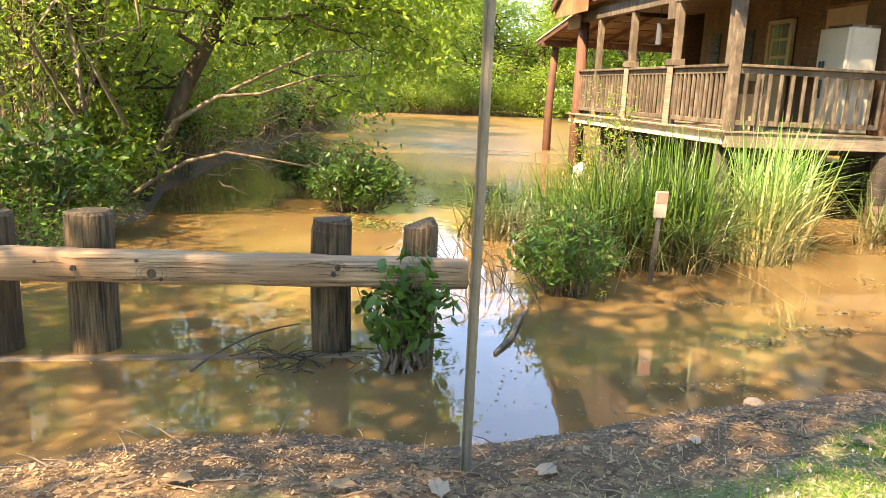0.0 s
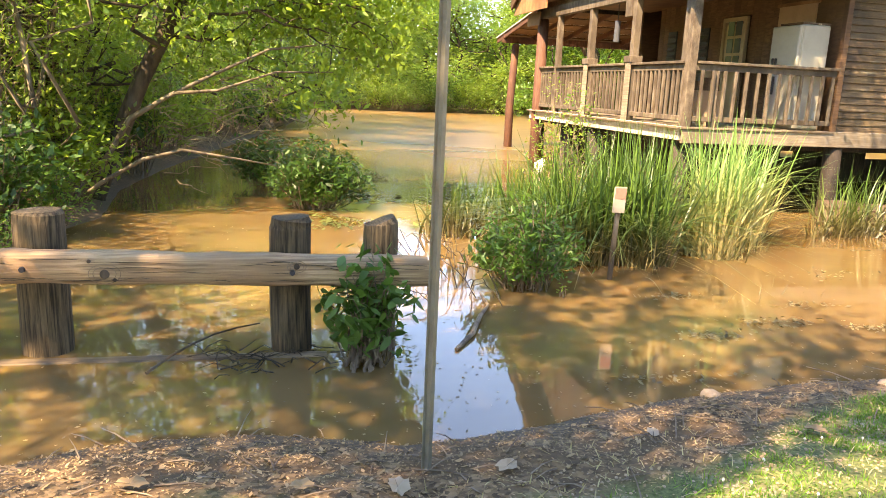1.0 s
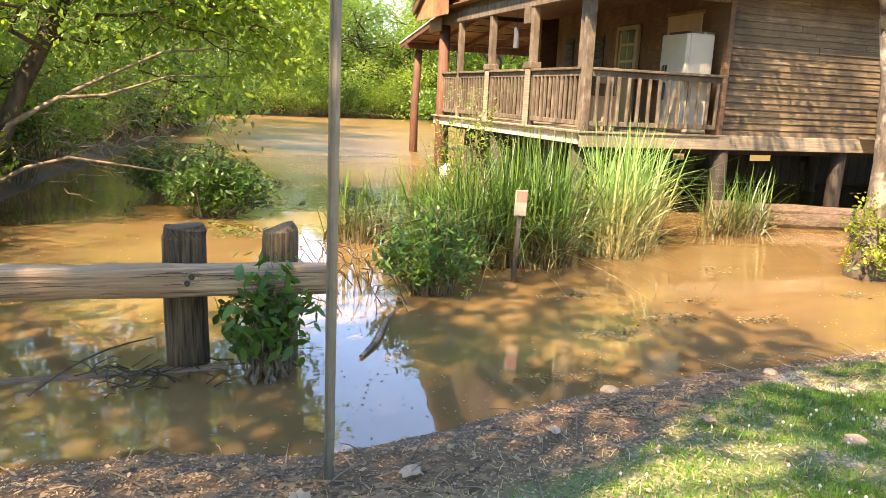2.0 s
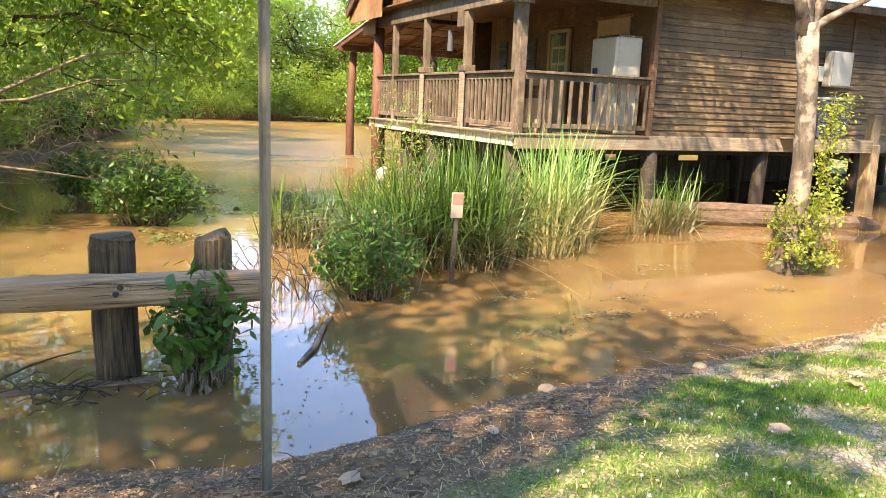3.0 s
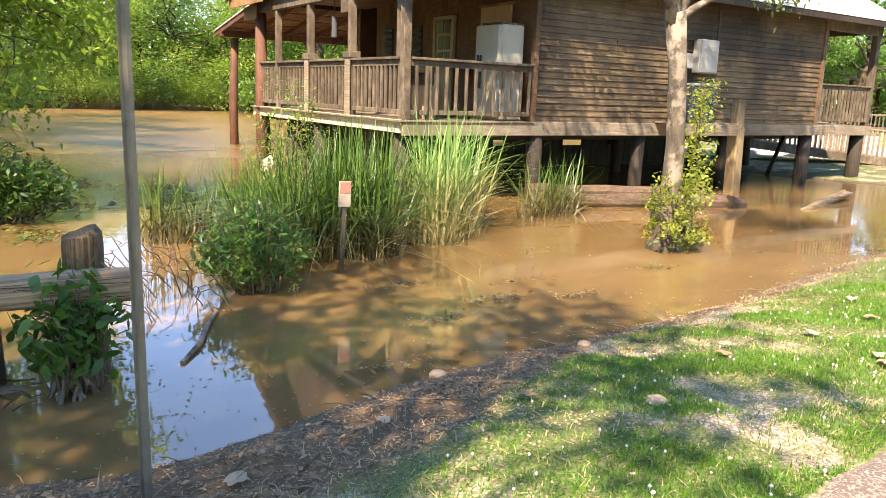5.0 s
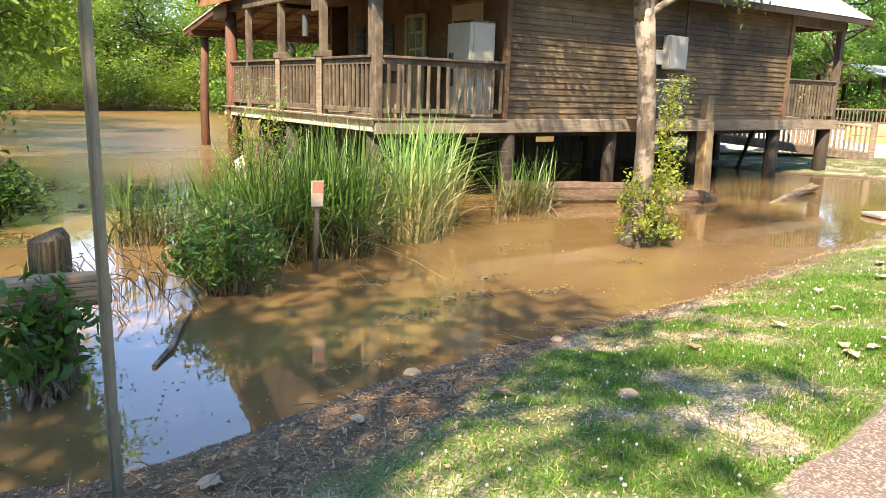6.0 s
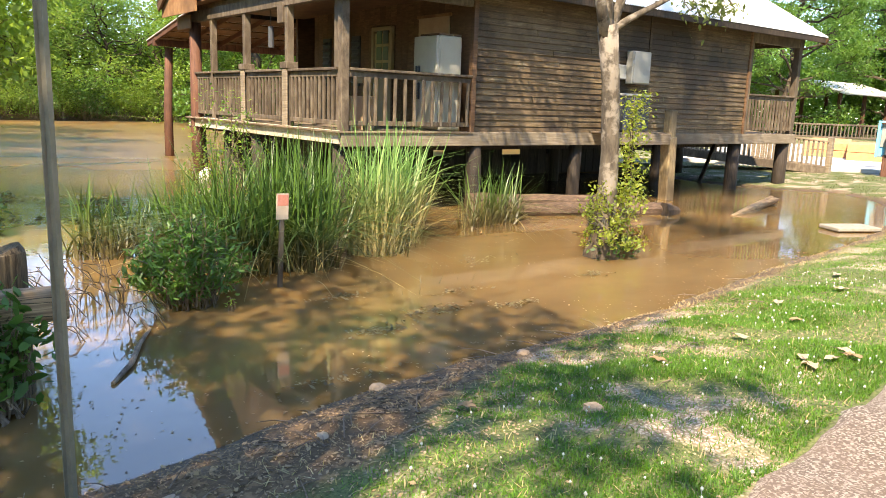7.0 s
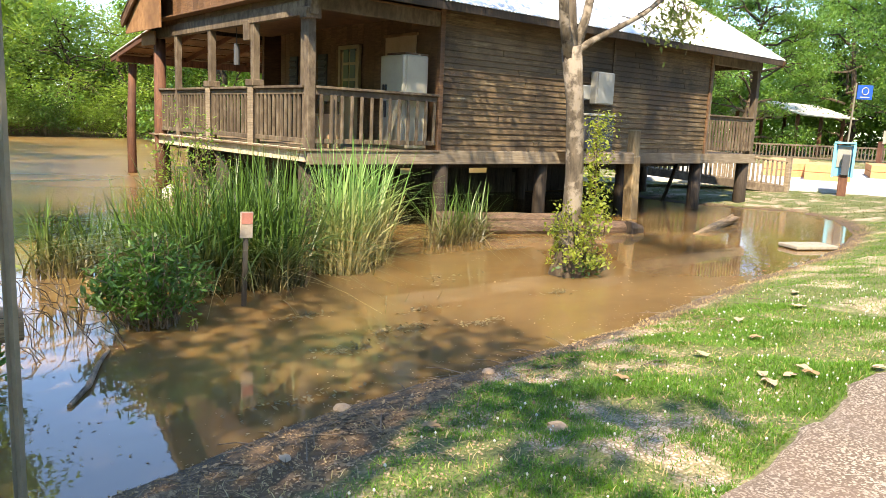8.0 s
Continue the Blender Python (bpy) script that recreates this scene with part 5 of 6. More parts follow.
def build_leaning_tree():
    """The dark leaning tree on the near bank, with its bare pale limbs."""
    rng = np.random.default_rng(31)
    ob = thing("tree", "dark leaning tree with pale bare limbs over the water", "tree", (-4.35, 10.5, 0))
    part("trunk", Geo().tube([(-4.4, 10.5, -0.4), (-4.28, 10.5, 0.1), (-3.95, 10.5, 0.9), (-3.67, 10.5, 1.56), (-3.4, 10.5, 2.1), (-3.15, 10.5, 2.64), (-2.7, 10.7, 4.2), (-2.2, 10.9, 6.5), (-2.0, 11, 8.5)],
                             [0.2, 0.125, 0.11, 0.105, 0.1, 0.094, 0.085, 0.06, 0.03], 12, 0.06, 9), M_BARK, ob, smooth=True)
    for pts, rad in (([(-4.3, 10.1, 0.1), (-4.05, 10.0, 0.6), (-3.74, 10.0, 1.12), (-3.3, 10.0, 1.4), (-2.85, 10.0, 1.64), (-2.09, 10.0, 2.02), (-1.5, 10, 2.1)], 0.045),
                     ([(-4.45, 9.6, 0.05), (-4.0, 9.5, 0.4), (-3.54, 9.5, 0.68), (-3.09, 9.5, 0.8), (-2.6, 9.6, 0.72), (-2.0, 9.8, 0.6)], 0.032),
                     ([(-3.2, 9.9, 1.45), (-2.7, 9.8, 1.5), (-2.0, 9.8, 1.75), (-1.3, 9.9, 1.78)], 0.025)):
        part("bare_limb", Geo().tube(pts, np.linspace(rad, rad * 0.25, len(pts)), 7, 0.08, 3), M_LIMB, ob, "pale bare limb", True)
    tips = []
    g = Geo()
    for s, e in (((-3.15, 10.5, 2.6), (-1.4, 10.6, 2.9)), ((-3.0, 10.6, 2.9), (-1.1, 9.9, 2.35)), ((-2.9, 10.6, 3.2), (-0.9, 10.0, 2.8)), ((-3.0, 10.4, 3.0), (-1.0, 9.6, 3.0)), ((-3.4, 10.5, 2.1), (-2.0, 11.5, 1.7)), ((-3.3, 10.5, 2.2), (-1.6, 10.2, 2.3)),
                 ((-2.8, 10.7, 4), (-1.6, 10.5, 4.4)), ((-2.6, 10.7, 4.5), (-1.9, 9.0, 5.5)), ((-2.8, 10.6, 4), (-4.0, 9, 5)), ((-3.2, 10.5, 2.5), (-2.4, 9.2, 3.0)), ((-3.4, 10.4, 2.0), (-4.4, 9.4, 2.6))):
        pts = bend(s, e, 0.25, 7, rng, 0.4)
        g.tube(pts, np.linspace(0.032, 0.009, 7), 6, 0.06, 4)
        for k in (2, 3, 4, 5, 6, 6):
            grow_limbs(g, pts[k], rng.normal(size=3) * np.array([0.8, 0.8, 0.4]) + np.array([0.3, 0, -0.1]), 0.55, 0.012, 1, rng, tips, -0.12)
    tagged(part("branchwork", g, M_BARK, ob), kind="stuff")
    c = clumps(tips, 40, 0.22, rng)
    part("crown", quads_mesh("crown", leaf_array(c, 0.115, rng, 0.6, 0.45), 4, M_LEAF2), M_LEAF2, ob)
    # bare twigs hanging over the water
    g = Geo()
    for _ in range(90):
        p = np.array([rng.uniform(-3.9, -1.7), rng.uniform(10.5, 14.5), rng.uniform(0.25, 1.7)])
        q = p + rng.normal(size=3) * np.array([0.6, 0.3, 0.3]) + np.array([0.2, 0, -0.15])
        g.tube(bend(p, q, 0.04, 5, rng, 0.4), np.linspace(0.009, 0.002, 5), 4)
    tagged(part("branchwork", g, M_STRAWTWIG, ob), kind="stuff")


build_leaning_tree()
# leafy saplings that fill the thicket
for i, (x, y, h, r) in enumerate(((-5.0, 9.3, 3.2, 0.55), (-5.5, 9.9, 3.6, 0.6), (-4.75, 10.2, 2.4, 0.5), (-6.2, 9.4, 3.6, 0.7), (-4.9, 12.4, 2.6, 0.9), (-5.8, 12.0, 3.2, 0.9), (-4.6, 13.8, 2.8, 0.9), (-7.3, 10.6, 3.4, 0.9), (-4.3, 13.2, 2.6, 1.0), (-6.9, 13.5, 3.6, 1.1), (-4.5, 15.8, 3.2, 1.2), (-4.0, 18.5, 3.4, 1.3), (-3.2, 21.0, 3.0, 1.4), (-5.7, 7.6, 1.0, 0.6), (-7.0, 8.0, 2.6, 0.8))):
    make_bush("sapling", "bright leafy sapling in the bank thicket", (x, y, max(0.0, float(ground_z(x, y)))), r, r, h, 30, 1300 if y < 10.7 and h > 2.4 else 2400, 0.08 + 0.004 * (y - 8), (M_LEAF, M_LEAF2, M_LEAF)[i % 3], 170 + i, "sapling", 0.35, 0.42, 0.2)
# pale leaning poles in front of the thicket
for pts, rad in ((((-4.86, 8.6, 0.0), (-4.85, 8.6, 3.6)), 0.026), (((-4.77, 8.9, 0.0), (-4.42, 9.0, 4.2)), 0.034), (((-4.8, 9.0, 0.1), (-4.0, 9.4, 3.0)), 0.032), (((-4.95, 8.8, 0.1), (-4.4, 9.0, 1.6)), 0.016), (((-4.9, 10.5, 0.0), (-4.6, 10.5, 5.4)), 0.13), (((-5.2, 10.2, 0.0), (-5.05, 10.3, 5.4)), 0.105), (((-5.75, 9.0, 0.0), (-5.85, 9.0, 4.4)), 0.03), (((-4.7, 9.6, 0.0), (-4.25, 9.7, 3.4)), 0.028)):
    pole = thing("dead_sapling", "thin pale leafless sapling leaning in the thicket" if rad < 0.1 else "dark bare trunk standing in the bank thicket", "sapling", pts[0])
    part("stem", Geo().tube(bend(pts[0], pts[1], 0.12, 8, np.random.default_rng(int(rad * 1000)), 0.5), np.linspace(rad, rad * 0.55, 8), 7, 0.06, 3), M_LIMB if rad < 0.1 else M_BARK, pole, smooth=True)
# slim stems of the thicket on the near bank; three unseen ones are added to shade the left water
for i, (bx, by, lx, ly, h, rad, mat) in enumerate(((-5.25, 11.0, 0.55, 0, 8, 0.13, M_BARK), (-5.05, 10.9, 0.7, 0, 7, 0.09, M_BARK), (-5.75, 11.0, 0.2, 0, 7, 0.06, M_LIMB), (-5.35, 10.6, -0.1, 0, 7.5, 0.07, M_BARK), (-5.6, 9.2, -0.6, 0.3, 6.5, 0.05, M_LIMB),
                                                   (-6.4, 12.5, 0.3, 0, 9, 0.12, M_BARK), (-7.2, 10.2, -0.4, 0, 8, 0.1, M_BARK), (-7.6, 3.4, 0.2, 0, 6, 0.12, M_BARK), (-7.5, 5.2, 0.3, 0, 5, 0.12, M_BARK), (-8.2, 1.2, 0, 0, 7.5, 0.12, M_BARK), (-5.1, 14.0, 0.8, 0, 8, 0.11, M_BARK), (-4.7, 17.5, 1.2, 0, 8, 0.13, M_BARK), (-3.9, 21.5, 1.4, 0, 8, 0.13, M_BARK), (-2.6, 26, 3.2, 0, 6.5, 0.14, M_BARK), (-3.2, 28, 1.0, 0, 8.5, 0.14, M_BARK), (-1.8, 33, 4.0, 0, 7.0, 0.15, M_BARK), (-2.6, 36, 1.0, 0, 9, 0.15, M_BARK))):
    far = by > 16
    make_tree("tree", "slender tree of the leafy thicket along the bank", (bx, by, float(ground_z(bx, by))), h, rad, 0.13 if not far else 0.08, 2.8 if not far else 3.6, (4500 if by < 6 else 6000) if not far else 7000, 0.085 if not far else 0.16,
              mat, M_LEAF if i % 2 else M_LEAF2, 40 + i, (lx, ly), "thicket trees", 0.26 if not far else 0.42, 16)
# undergrowth along the bank
rng_u = np.random.default_rng(77)
for i in range(26):
    y = 6.6 + i * 1.62
    x = float(np.interp(y, (6, 9, 14.6, 17, 22, 34, 40, 48), (-5.0, -4.5, -4.3, -4.0, -3.0, -1.0, -1.8, -0.4))) - rng_u.uniform(0.0, 0.9)
    make_bush("undergrowth", "tangle of green undergrowth at the water's edge", (x, y, max(0.0, float(ground_z(x, y)))), 0.8 + y * 0.012, 0.8 + y * 0.012, rng_u.uniform(0.7, 1.5) + y * 0.02, 30, 1900, 0.09 + y * 0.003, (M_LEAF, M_BUSH, M_LEAF2)[i % 3], 100 + i, "undergrowth", 0.3, 0.42, 0.14)
for i, (x, y, h) in enumerate(((-4.6, 6.9, 0.7), (-5.2, 7.3, 0.9), (-4.4, 8.4, 0.6), (-5.9, 8.4, 1.2))):
    make_bush("fern", "feathery light green fern on the wet bank", (x, y, max(0, float(ground_z(x, y)))), 0.6, 0.5, h, 22, 1500, 0.06, M_LEAF3, 140 + i, "fern", 0.2, 0.3, 0.08)

# far bank: a wall of trees
proto = [make_tree("tree", "leafy sunlit tree on the far bank", (60 + 14 * k, 70, 0.3), 11, 0.22, 0.04, 5.0, 15000, 0.21, M_BARK, (M_FAR, M_FAR2, M_LEAF3, M_FAR)[k], 200 + k, (0.4, 0), "trees on the far bank", 0.75, 15) for k in range(4)]
rf = random.Random(12)
for i in range(30):
    x = -16 + i * 2.7 + rf.uniform(-1, 1)
    y = 49.5 + rf.uniform(0, 3) + (4 if i % 3 == 0 else 0) + max(0, x - 9) * 0.1
    z = float(ground_z(x, y))
    s = rf.uniform(0.8, 1.02) * (1.25 if i % 3 == 0 else 1)
    copy_thing(proto[i % 4], Matrix.Translation((x, y, z - 0.2)) @ Matrix.Rotation(rf.uniform(0, 6.28), 4, "Z") @ Matrix.Diagonal((s, s, s * (0.72 if 3 < x < 24 else 1.25), 1)))
for i in range(26):
    x = -8 + i * 1.7 + rf.uniform(-0.5, 0.5)
    y = 47.7 + rf.uniform(0, 0.8) + max(0, x - 9) * 0.1
    if i < 4:
        low_bush = make_bush("undergrowth", "low green scrub on the far bank", (x, y, 0.1), 1.7, 1.2, 2.3, 34, 5000, 0.125, (M_FAR2, M_FAR2, M_BUSH, M_FAR)[i], 300 + i, "undergrowth", 0.3, 0.45, 0.3)
        if i == 0:
            scrub = []
        scrub.append(low_bush)
    else:
        copy_thing(scrub[i % 4], Matrix.Translation((x, y, 0.1)) @ Matrix.Rotation(rf.uniform(0, 6.28), 4, "Z"))

# trees behind the cabin and round the plaza
proto_r = [make_tree("tree", "tall feathery green cypress round the cabin and the walker", (26 + 6 * k, 24 + 3 * k, 0.3), 13, 0.3, 0.06, 5.0, 26000, 0.24, M_BARK, M_LEAF3, 400 + k, (0.2, 0), "trees beyond the cabin", 0.55, 24, 2, "tree", 0.5, 0.38) for k in range(3)]
for i, (x, y, s) in enumerate(((19, 28, 1.0), (23, 34, 1.1), (36, 34, 1.1), (38, 28, 0.9), (47, 36, 1.2), (82, 36, 1.2), (84, 30, 1.2), (57, 32, 1.1), (58, 20, 1.1), (70, 21, 1.2), (30, 42, 1.2), (15, 40, 1.1), (72, 20, 1.2), (48, 44, 1.3), (62, 40, 1.3), (75, 32, 1.3))):
    copy_thing(proto_r[i % 3], Matrix.Translation((x, y, 0.2)) @ Matrix.Rotation(i * 1.7, 4, "Z") @ Matrix.Scale(s, 4))



# Unseen trees added behind the walker to cut the blue skylight.
for i, (x, y, s) in enumerate(((-15, -11, 0.85), (-8, -15, 0.9), (0, -14, 0.9), (8, -13, 0.9), (15, -10, 0.85), (21, -7, 0.9), (27, -3, 1.0), (-22, -5, 0.9), (-21, 3, 0.9), (34, 0, 1.0), (-12, -20, 1.1), (6, -20, 1.1), (18, -17, 1.1))):
    copy_thing(proto_r[(i + 1) % 3], Matrix.Translation((x, y, 0.3)) @ Matrix.Rotation(i * 2.1, 4, "Z") @ Matrix.Scale(s, 4))


def far_woods(label, x0, x1, y0, y1, h, n, size, seed, mat):
    """Deep woods behind the single trees: leaves in lumpy drifts, too far to tell apart."""
    rng = np.random.default_rng(seed)
    k = max(8, n // 60)
    cx, cy = rng.uniform(x0, x1, k), rng.uniform(y0, y1, k)
    cz = rng.uniform(0.0, 1.0, k) ** 0.8 * h * (0.75 + 0.25 * np.sin(cx * 0.7))
    pts = np.repeat(np.stack([cx, cy, cz], axis=1), 60, axis=0) + rng.normal(size=(k * 60, 3)) * np.array([1.0, 0.8, 0.7])
    pts = pts[pts[:, 2] > 0.1]
    tagged(part("woods", quads_mesh("woods", leaf_array(pts, size, rng, 0.3, 0.5), 4, mat), mat), label, "woods", kind="stuff")


far_woods("deep green woods behind the far bank", -30, 70, 56, 66, 10, 190000, 0.45, 601, M_FAR2)
far_woods("shady woods behind the near thicket", -32, -14, 9, 48, 9, 36000, 0.4, 602, M_LEAF)
far_woods("deep green woods beyond the plaza", 20, 110, 44, 60, 15, 80000, 0.6, 603, M_LEAF3)
far_woods("deep green woods to the east of the plaza", 76, 95, 0, 46, 15, 40000, 0.6, 604, M_LEAF3)

# an unseen tree behind the walker, its leaf clumps set so that they shade the bank and the near water
def build_shade_tree():
    rng = np.random.default_rng(505)
    ob = thing("tree", "broad shade tree behind the footpath", "tree", (-6.2, -2.2, 0.35))
    part("trunk", Geo().tube([(-6.2, -2.2, -0.2), (-6.0, -2.0, 2.5), (-5.5, -1.4, 5.0), (-4.9, -0.6, 7.0)], [0.28, 0.2, 0.15, 0.08], 10, 0.05, 3), M_BARK, ob, smooth=True)
    g, tips = Geo(), []
    for i in range(130):
        a, r = rng.uniform(0, 2 * np.pi), math.sqrt(rng.uniform(0, 1))
        if i < 95:
            tips.append(np.array([-4.9 + math.cos(a) * r * 2.4, -0.2 + math.sin(a) * r * 1.6, 8.0 + rng.normal() * 0.6 - r * 0.6]))
        else:
            tips.append(np.array([-8.3 + math.cos(a) * r * 2.6, -0.6 + math.sin(a) * r * 2.0, 8.0 + rng.normal() * 0.7 - r * 0.6]))
    # Dense clump added to darken the water below the sky's reflection.
    for i in range(26):
        tips.append(np.array([-6.3 + rng.uniform(-0.8, 0.9), 0.1 + rng.uniform(-0.7, 0.9), 8.0 + rng.normal() * 0.4]))
    for t in tips:
        if t[0] > -5.0 and t[1] < -0.9:
            t[1] = -1.8 - t[1]
    for i in range(10):
        tips.append(np.array([-4.15 + rng.uniform(-0.45, 0.4), -1.85 + rng.uniform(-0.4, 0.4), 8.0 + rng.normal() * 0.2]))
    # More clumps added to shade the bush, the dark reeds and the left water.
    wide = []
    for cx, cy, rx, ry, n in ((-5.2, 1.9, 1.5, 1.0, 26), (-8.3, 1.2, 1.6, 1.0, 26)):
        for i in range(n):
            a, r = rng.uniform(0, 2 * np.pi), math.sqrt(rng.uniform(0, 1))
            wide.append(np.array([cx + math.cos(a) * r * rx, cy + math.sin(a) * r * ry, 8.0 + rng.normal() * 0.35]))
    for t in tips[::3] + wide[::4]:
        g.tube(bend((-5.2, -1.0, 6.2), t, 0.3, 5, rng, 0.3), np.linspace(0.03, 0.008, 5), 4)
    tagged(part("branchwork", g, M_BARK, ob), kind="stuff")
    c = np.concatenate([clumps(tips[:95], 33, 0.3, rng), clumps(tips[95:130], 105, 0.42, rng), clumps(tips[130:156], 70, 0.25, rng), clumps(tips[156:], 36, 0.2, rng), clumps(wide, 36, 0.22, rng)])
    tagged(part("crown", quads_mesh("crown", leaf_array(c, 0.17, rng, 0.3), 4, M_LEAF), M_LEAF, ob), kind="stuff")


build_shade_tree()


# ---- sunken timber, drift log, slab and the plaza beyond ----
def build_timbers():
    ob = thing("timber", "long weathered timber lying in the shallow water", "timber", (7.2, 8.3, 0))
    a, b = Vector((5.4, 9.0, 0.1)), Vector((8.75, 7.72, 0.07))
    d = b - a
    rng = np.random.default_rng(6)
    turn = Matrix.Rotation(math.atan2(d.y, d.x), 3, "Z")
    part("timber", Geo().tube([a + d * (i / 10) + Vector((0, 0.01 * math.sin(i * 2.1), 0.01 * math.sin(i * 1.3))) for i in range(11)], [0.118 + 0.012 * math.sin(i * 1.7) for i in range(11)], 12, 0.09, 8), M_TIMBER, ob)
    part("broken_end", Geo().tube([b + Vector((-0.25, 0, 0.0)), b + Vector((0.1, -0.03, -0.02))], [0.14, 0.1], 9, 0.2, 5), M_PIER, ob)
    ob = thing("timber", "second weathered timber lying behind the first", "timber", (7.2, 8.6, 0))
    part("timber", Geo().tube([a + d * (0.02 + i / 12) + Vector((0.1, 0.3, 0.09 + 0.008 * math.sin(i * 1.9))) for i in range(11)], [0.12 + 0.01 * math.sin(i * 2.3) for i in range(11)], 12, 0.09, 9), M_TIMBER, ob)
    ob = thing("drift_log", "split pale driftwood log stranded in the shallows", "log", (10.9, 7.4, 0))
    part("log", Geo().tube([(9.6, 7.1, -0.02), (10.4, 7.25, 0.03), (11.3, 7.5, 0.06), (11.9, 7.62, 0.08)], [0.03, 0.07, 0.08, 0.06], 9, 0.25, 4), M_DRIFTPALE, ob)
    part("splinter", Geo().box((11.2, 7.42, 0.1), (1.2, 0.09, 0.04), Matrix.Rotation(0.17, 3, "Z") @ Matrix.Rotation(-0.05, 3, "Y"), 0.02).box((11.6, 7.6, 0.13), (0.6, 0.06, 0.05), Matrix.Rotation(0.3, 3, "Z") @ Matrix.Rotation(-0.05, 3, "Y"), 0.02), M_DRIFT, ob)
    ob = thing("slab", "pale concrete slab lying at the waterline", "slab", (9.95, 5.3, 0))
    part("slab", Geo().box((9.95, 5.32, 0.04), (0.76, 0.45, 0.06), Matrix.Rotation(-0.45, 3, "Z"), 0.02), M_SLAB, ob)
    ob = thing("fallen_branch", "dark water-logged branch lying on the water", "branch", (-0.7, 5, 0))
    part("branch", Geo().tube([(-0.93, 4.58, 0.01), (-0.75, 4.85, 0.02), (-0.6, 5.2, 0.03), (-0.45, 5.5, 0.02), (-0.4, 5.9, 0.0)], [0.014, 0.019, 0.016, 0.012, 0.008], 8, 0.15, 3), M_TWIG, ob)
    g = Geo()
    for _ in range(46):
        p = np.array([rng.uniform(-0.95, -0.2), rng.uniform(5.3, 7.6), -0.02])
        g.tube(bend(p, p + np.array([rng.uniform(-0.4, 0.2), rng.uniform(-0.2, 0.5), rng.uniform(0.05, 0.32)]), 0.1, 5, rng, 0.4), [0.005, 0.0045, 0.004, 0.003, 0.002], 4)
    tagged(part("branchwork", g, M_BARK, ob), kind="stuff")
    ob = thing("twig_pile", "heap of broken twigs caught on the timber edging", "twigs", (-2.4, 4.5, 0))
    g = Geo().tube(bend((-2.79, 4.38, 0.01), (-2.17, 4.9, 0.12), 0.05, 6, rng, 0.1), np.linspace(0.009, 0.004, 6), 5)
    for _ in range(44):
        p = np.array([rng.uniform(-2.6, -1.7), rng.uniform(4.25, 4.7), 0.01])
        a2 = rng.uniform(0, 6.28)
        g.tube(bend(p, p + np.array([math.cos(a2) * 0.22, math.sin(a2) * 0.12, rng.uniform(0, 0.07)]), 0.02, 4, rng, 0.25), np.linspace(0.005, 0.0015, 4), 4)
    tagged(part("branchwork", g, M_BARK, ob), kind="stuff")


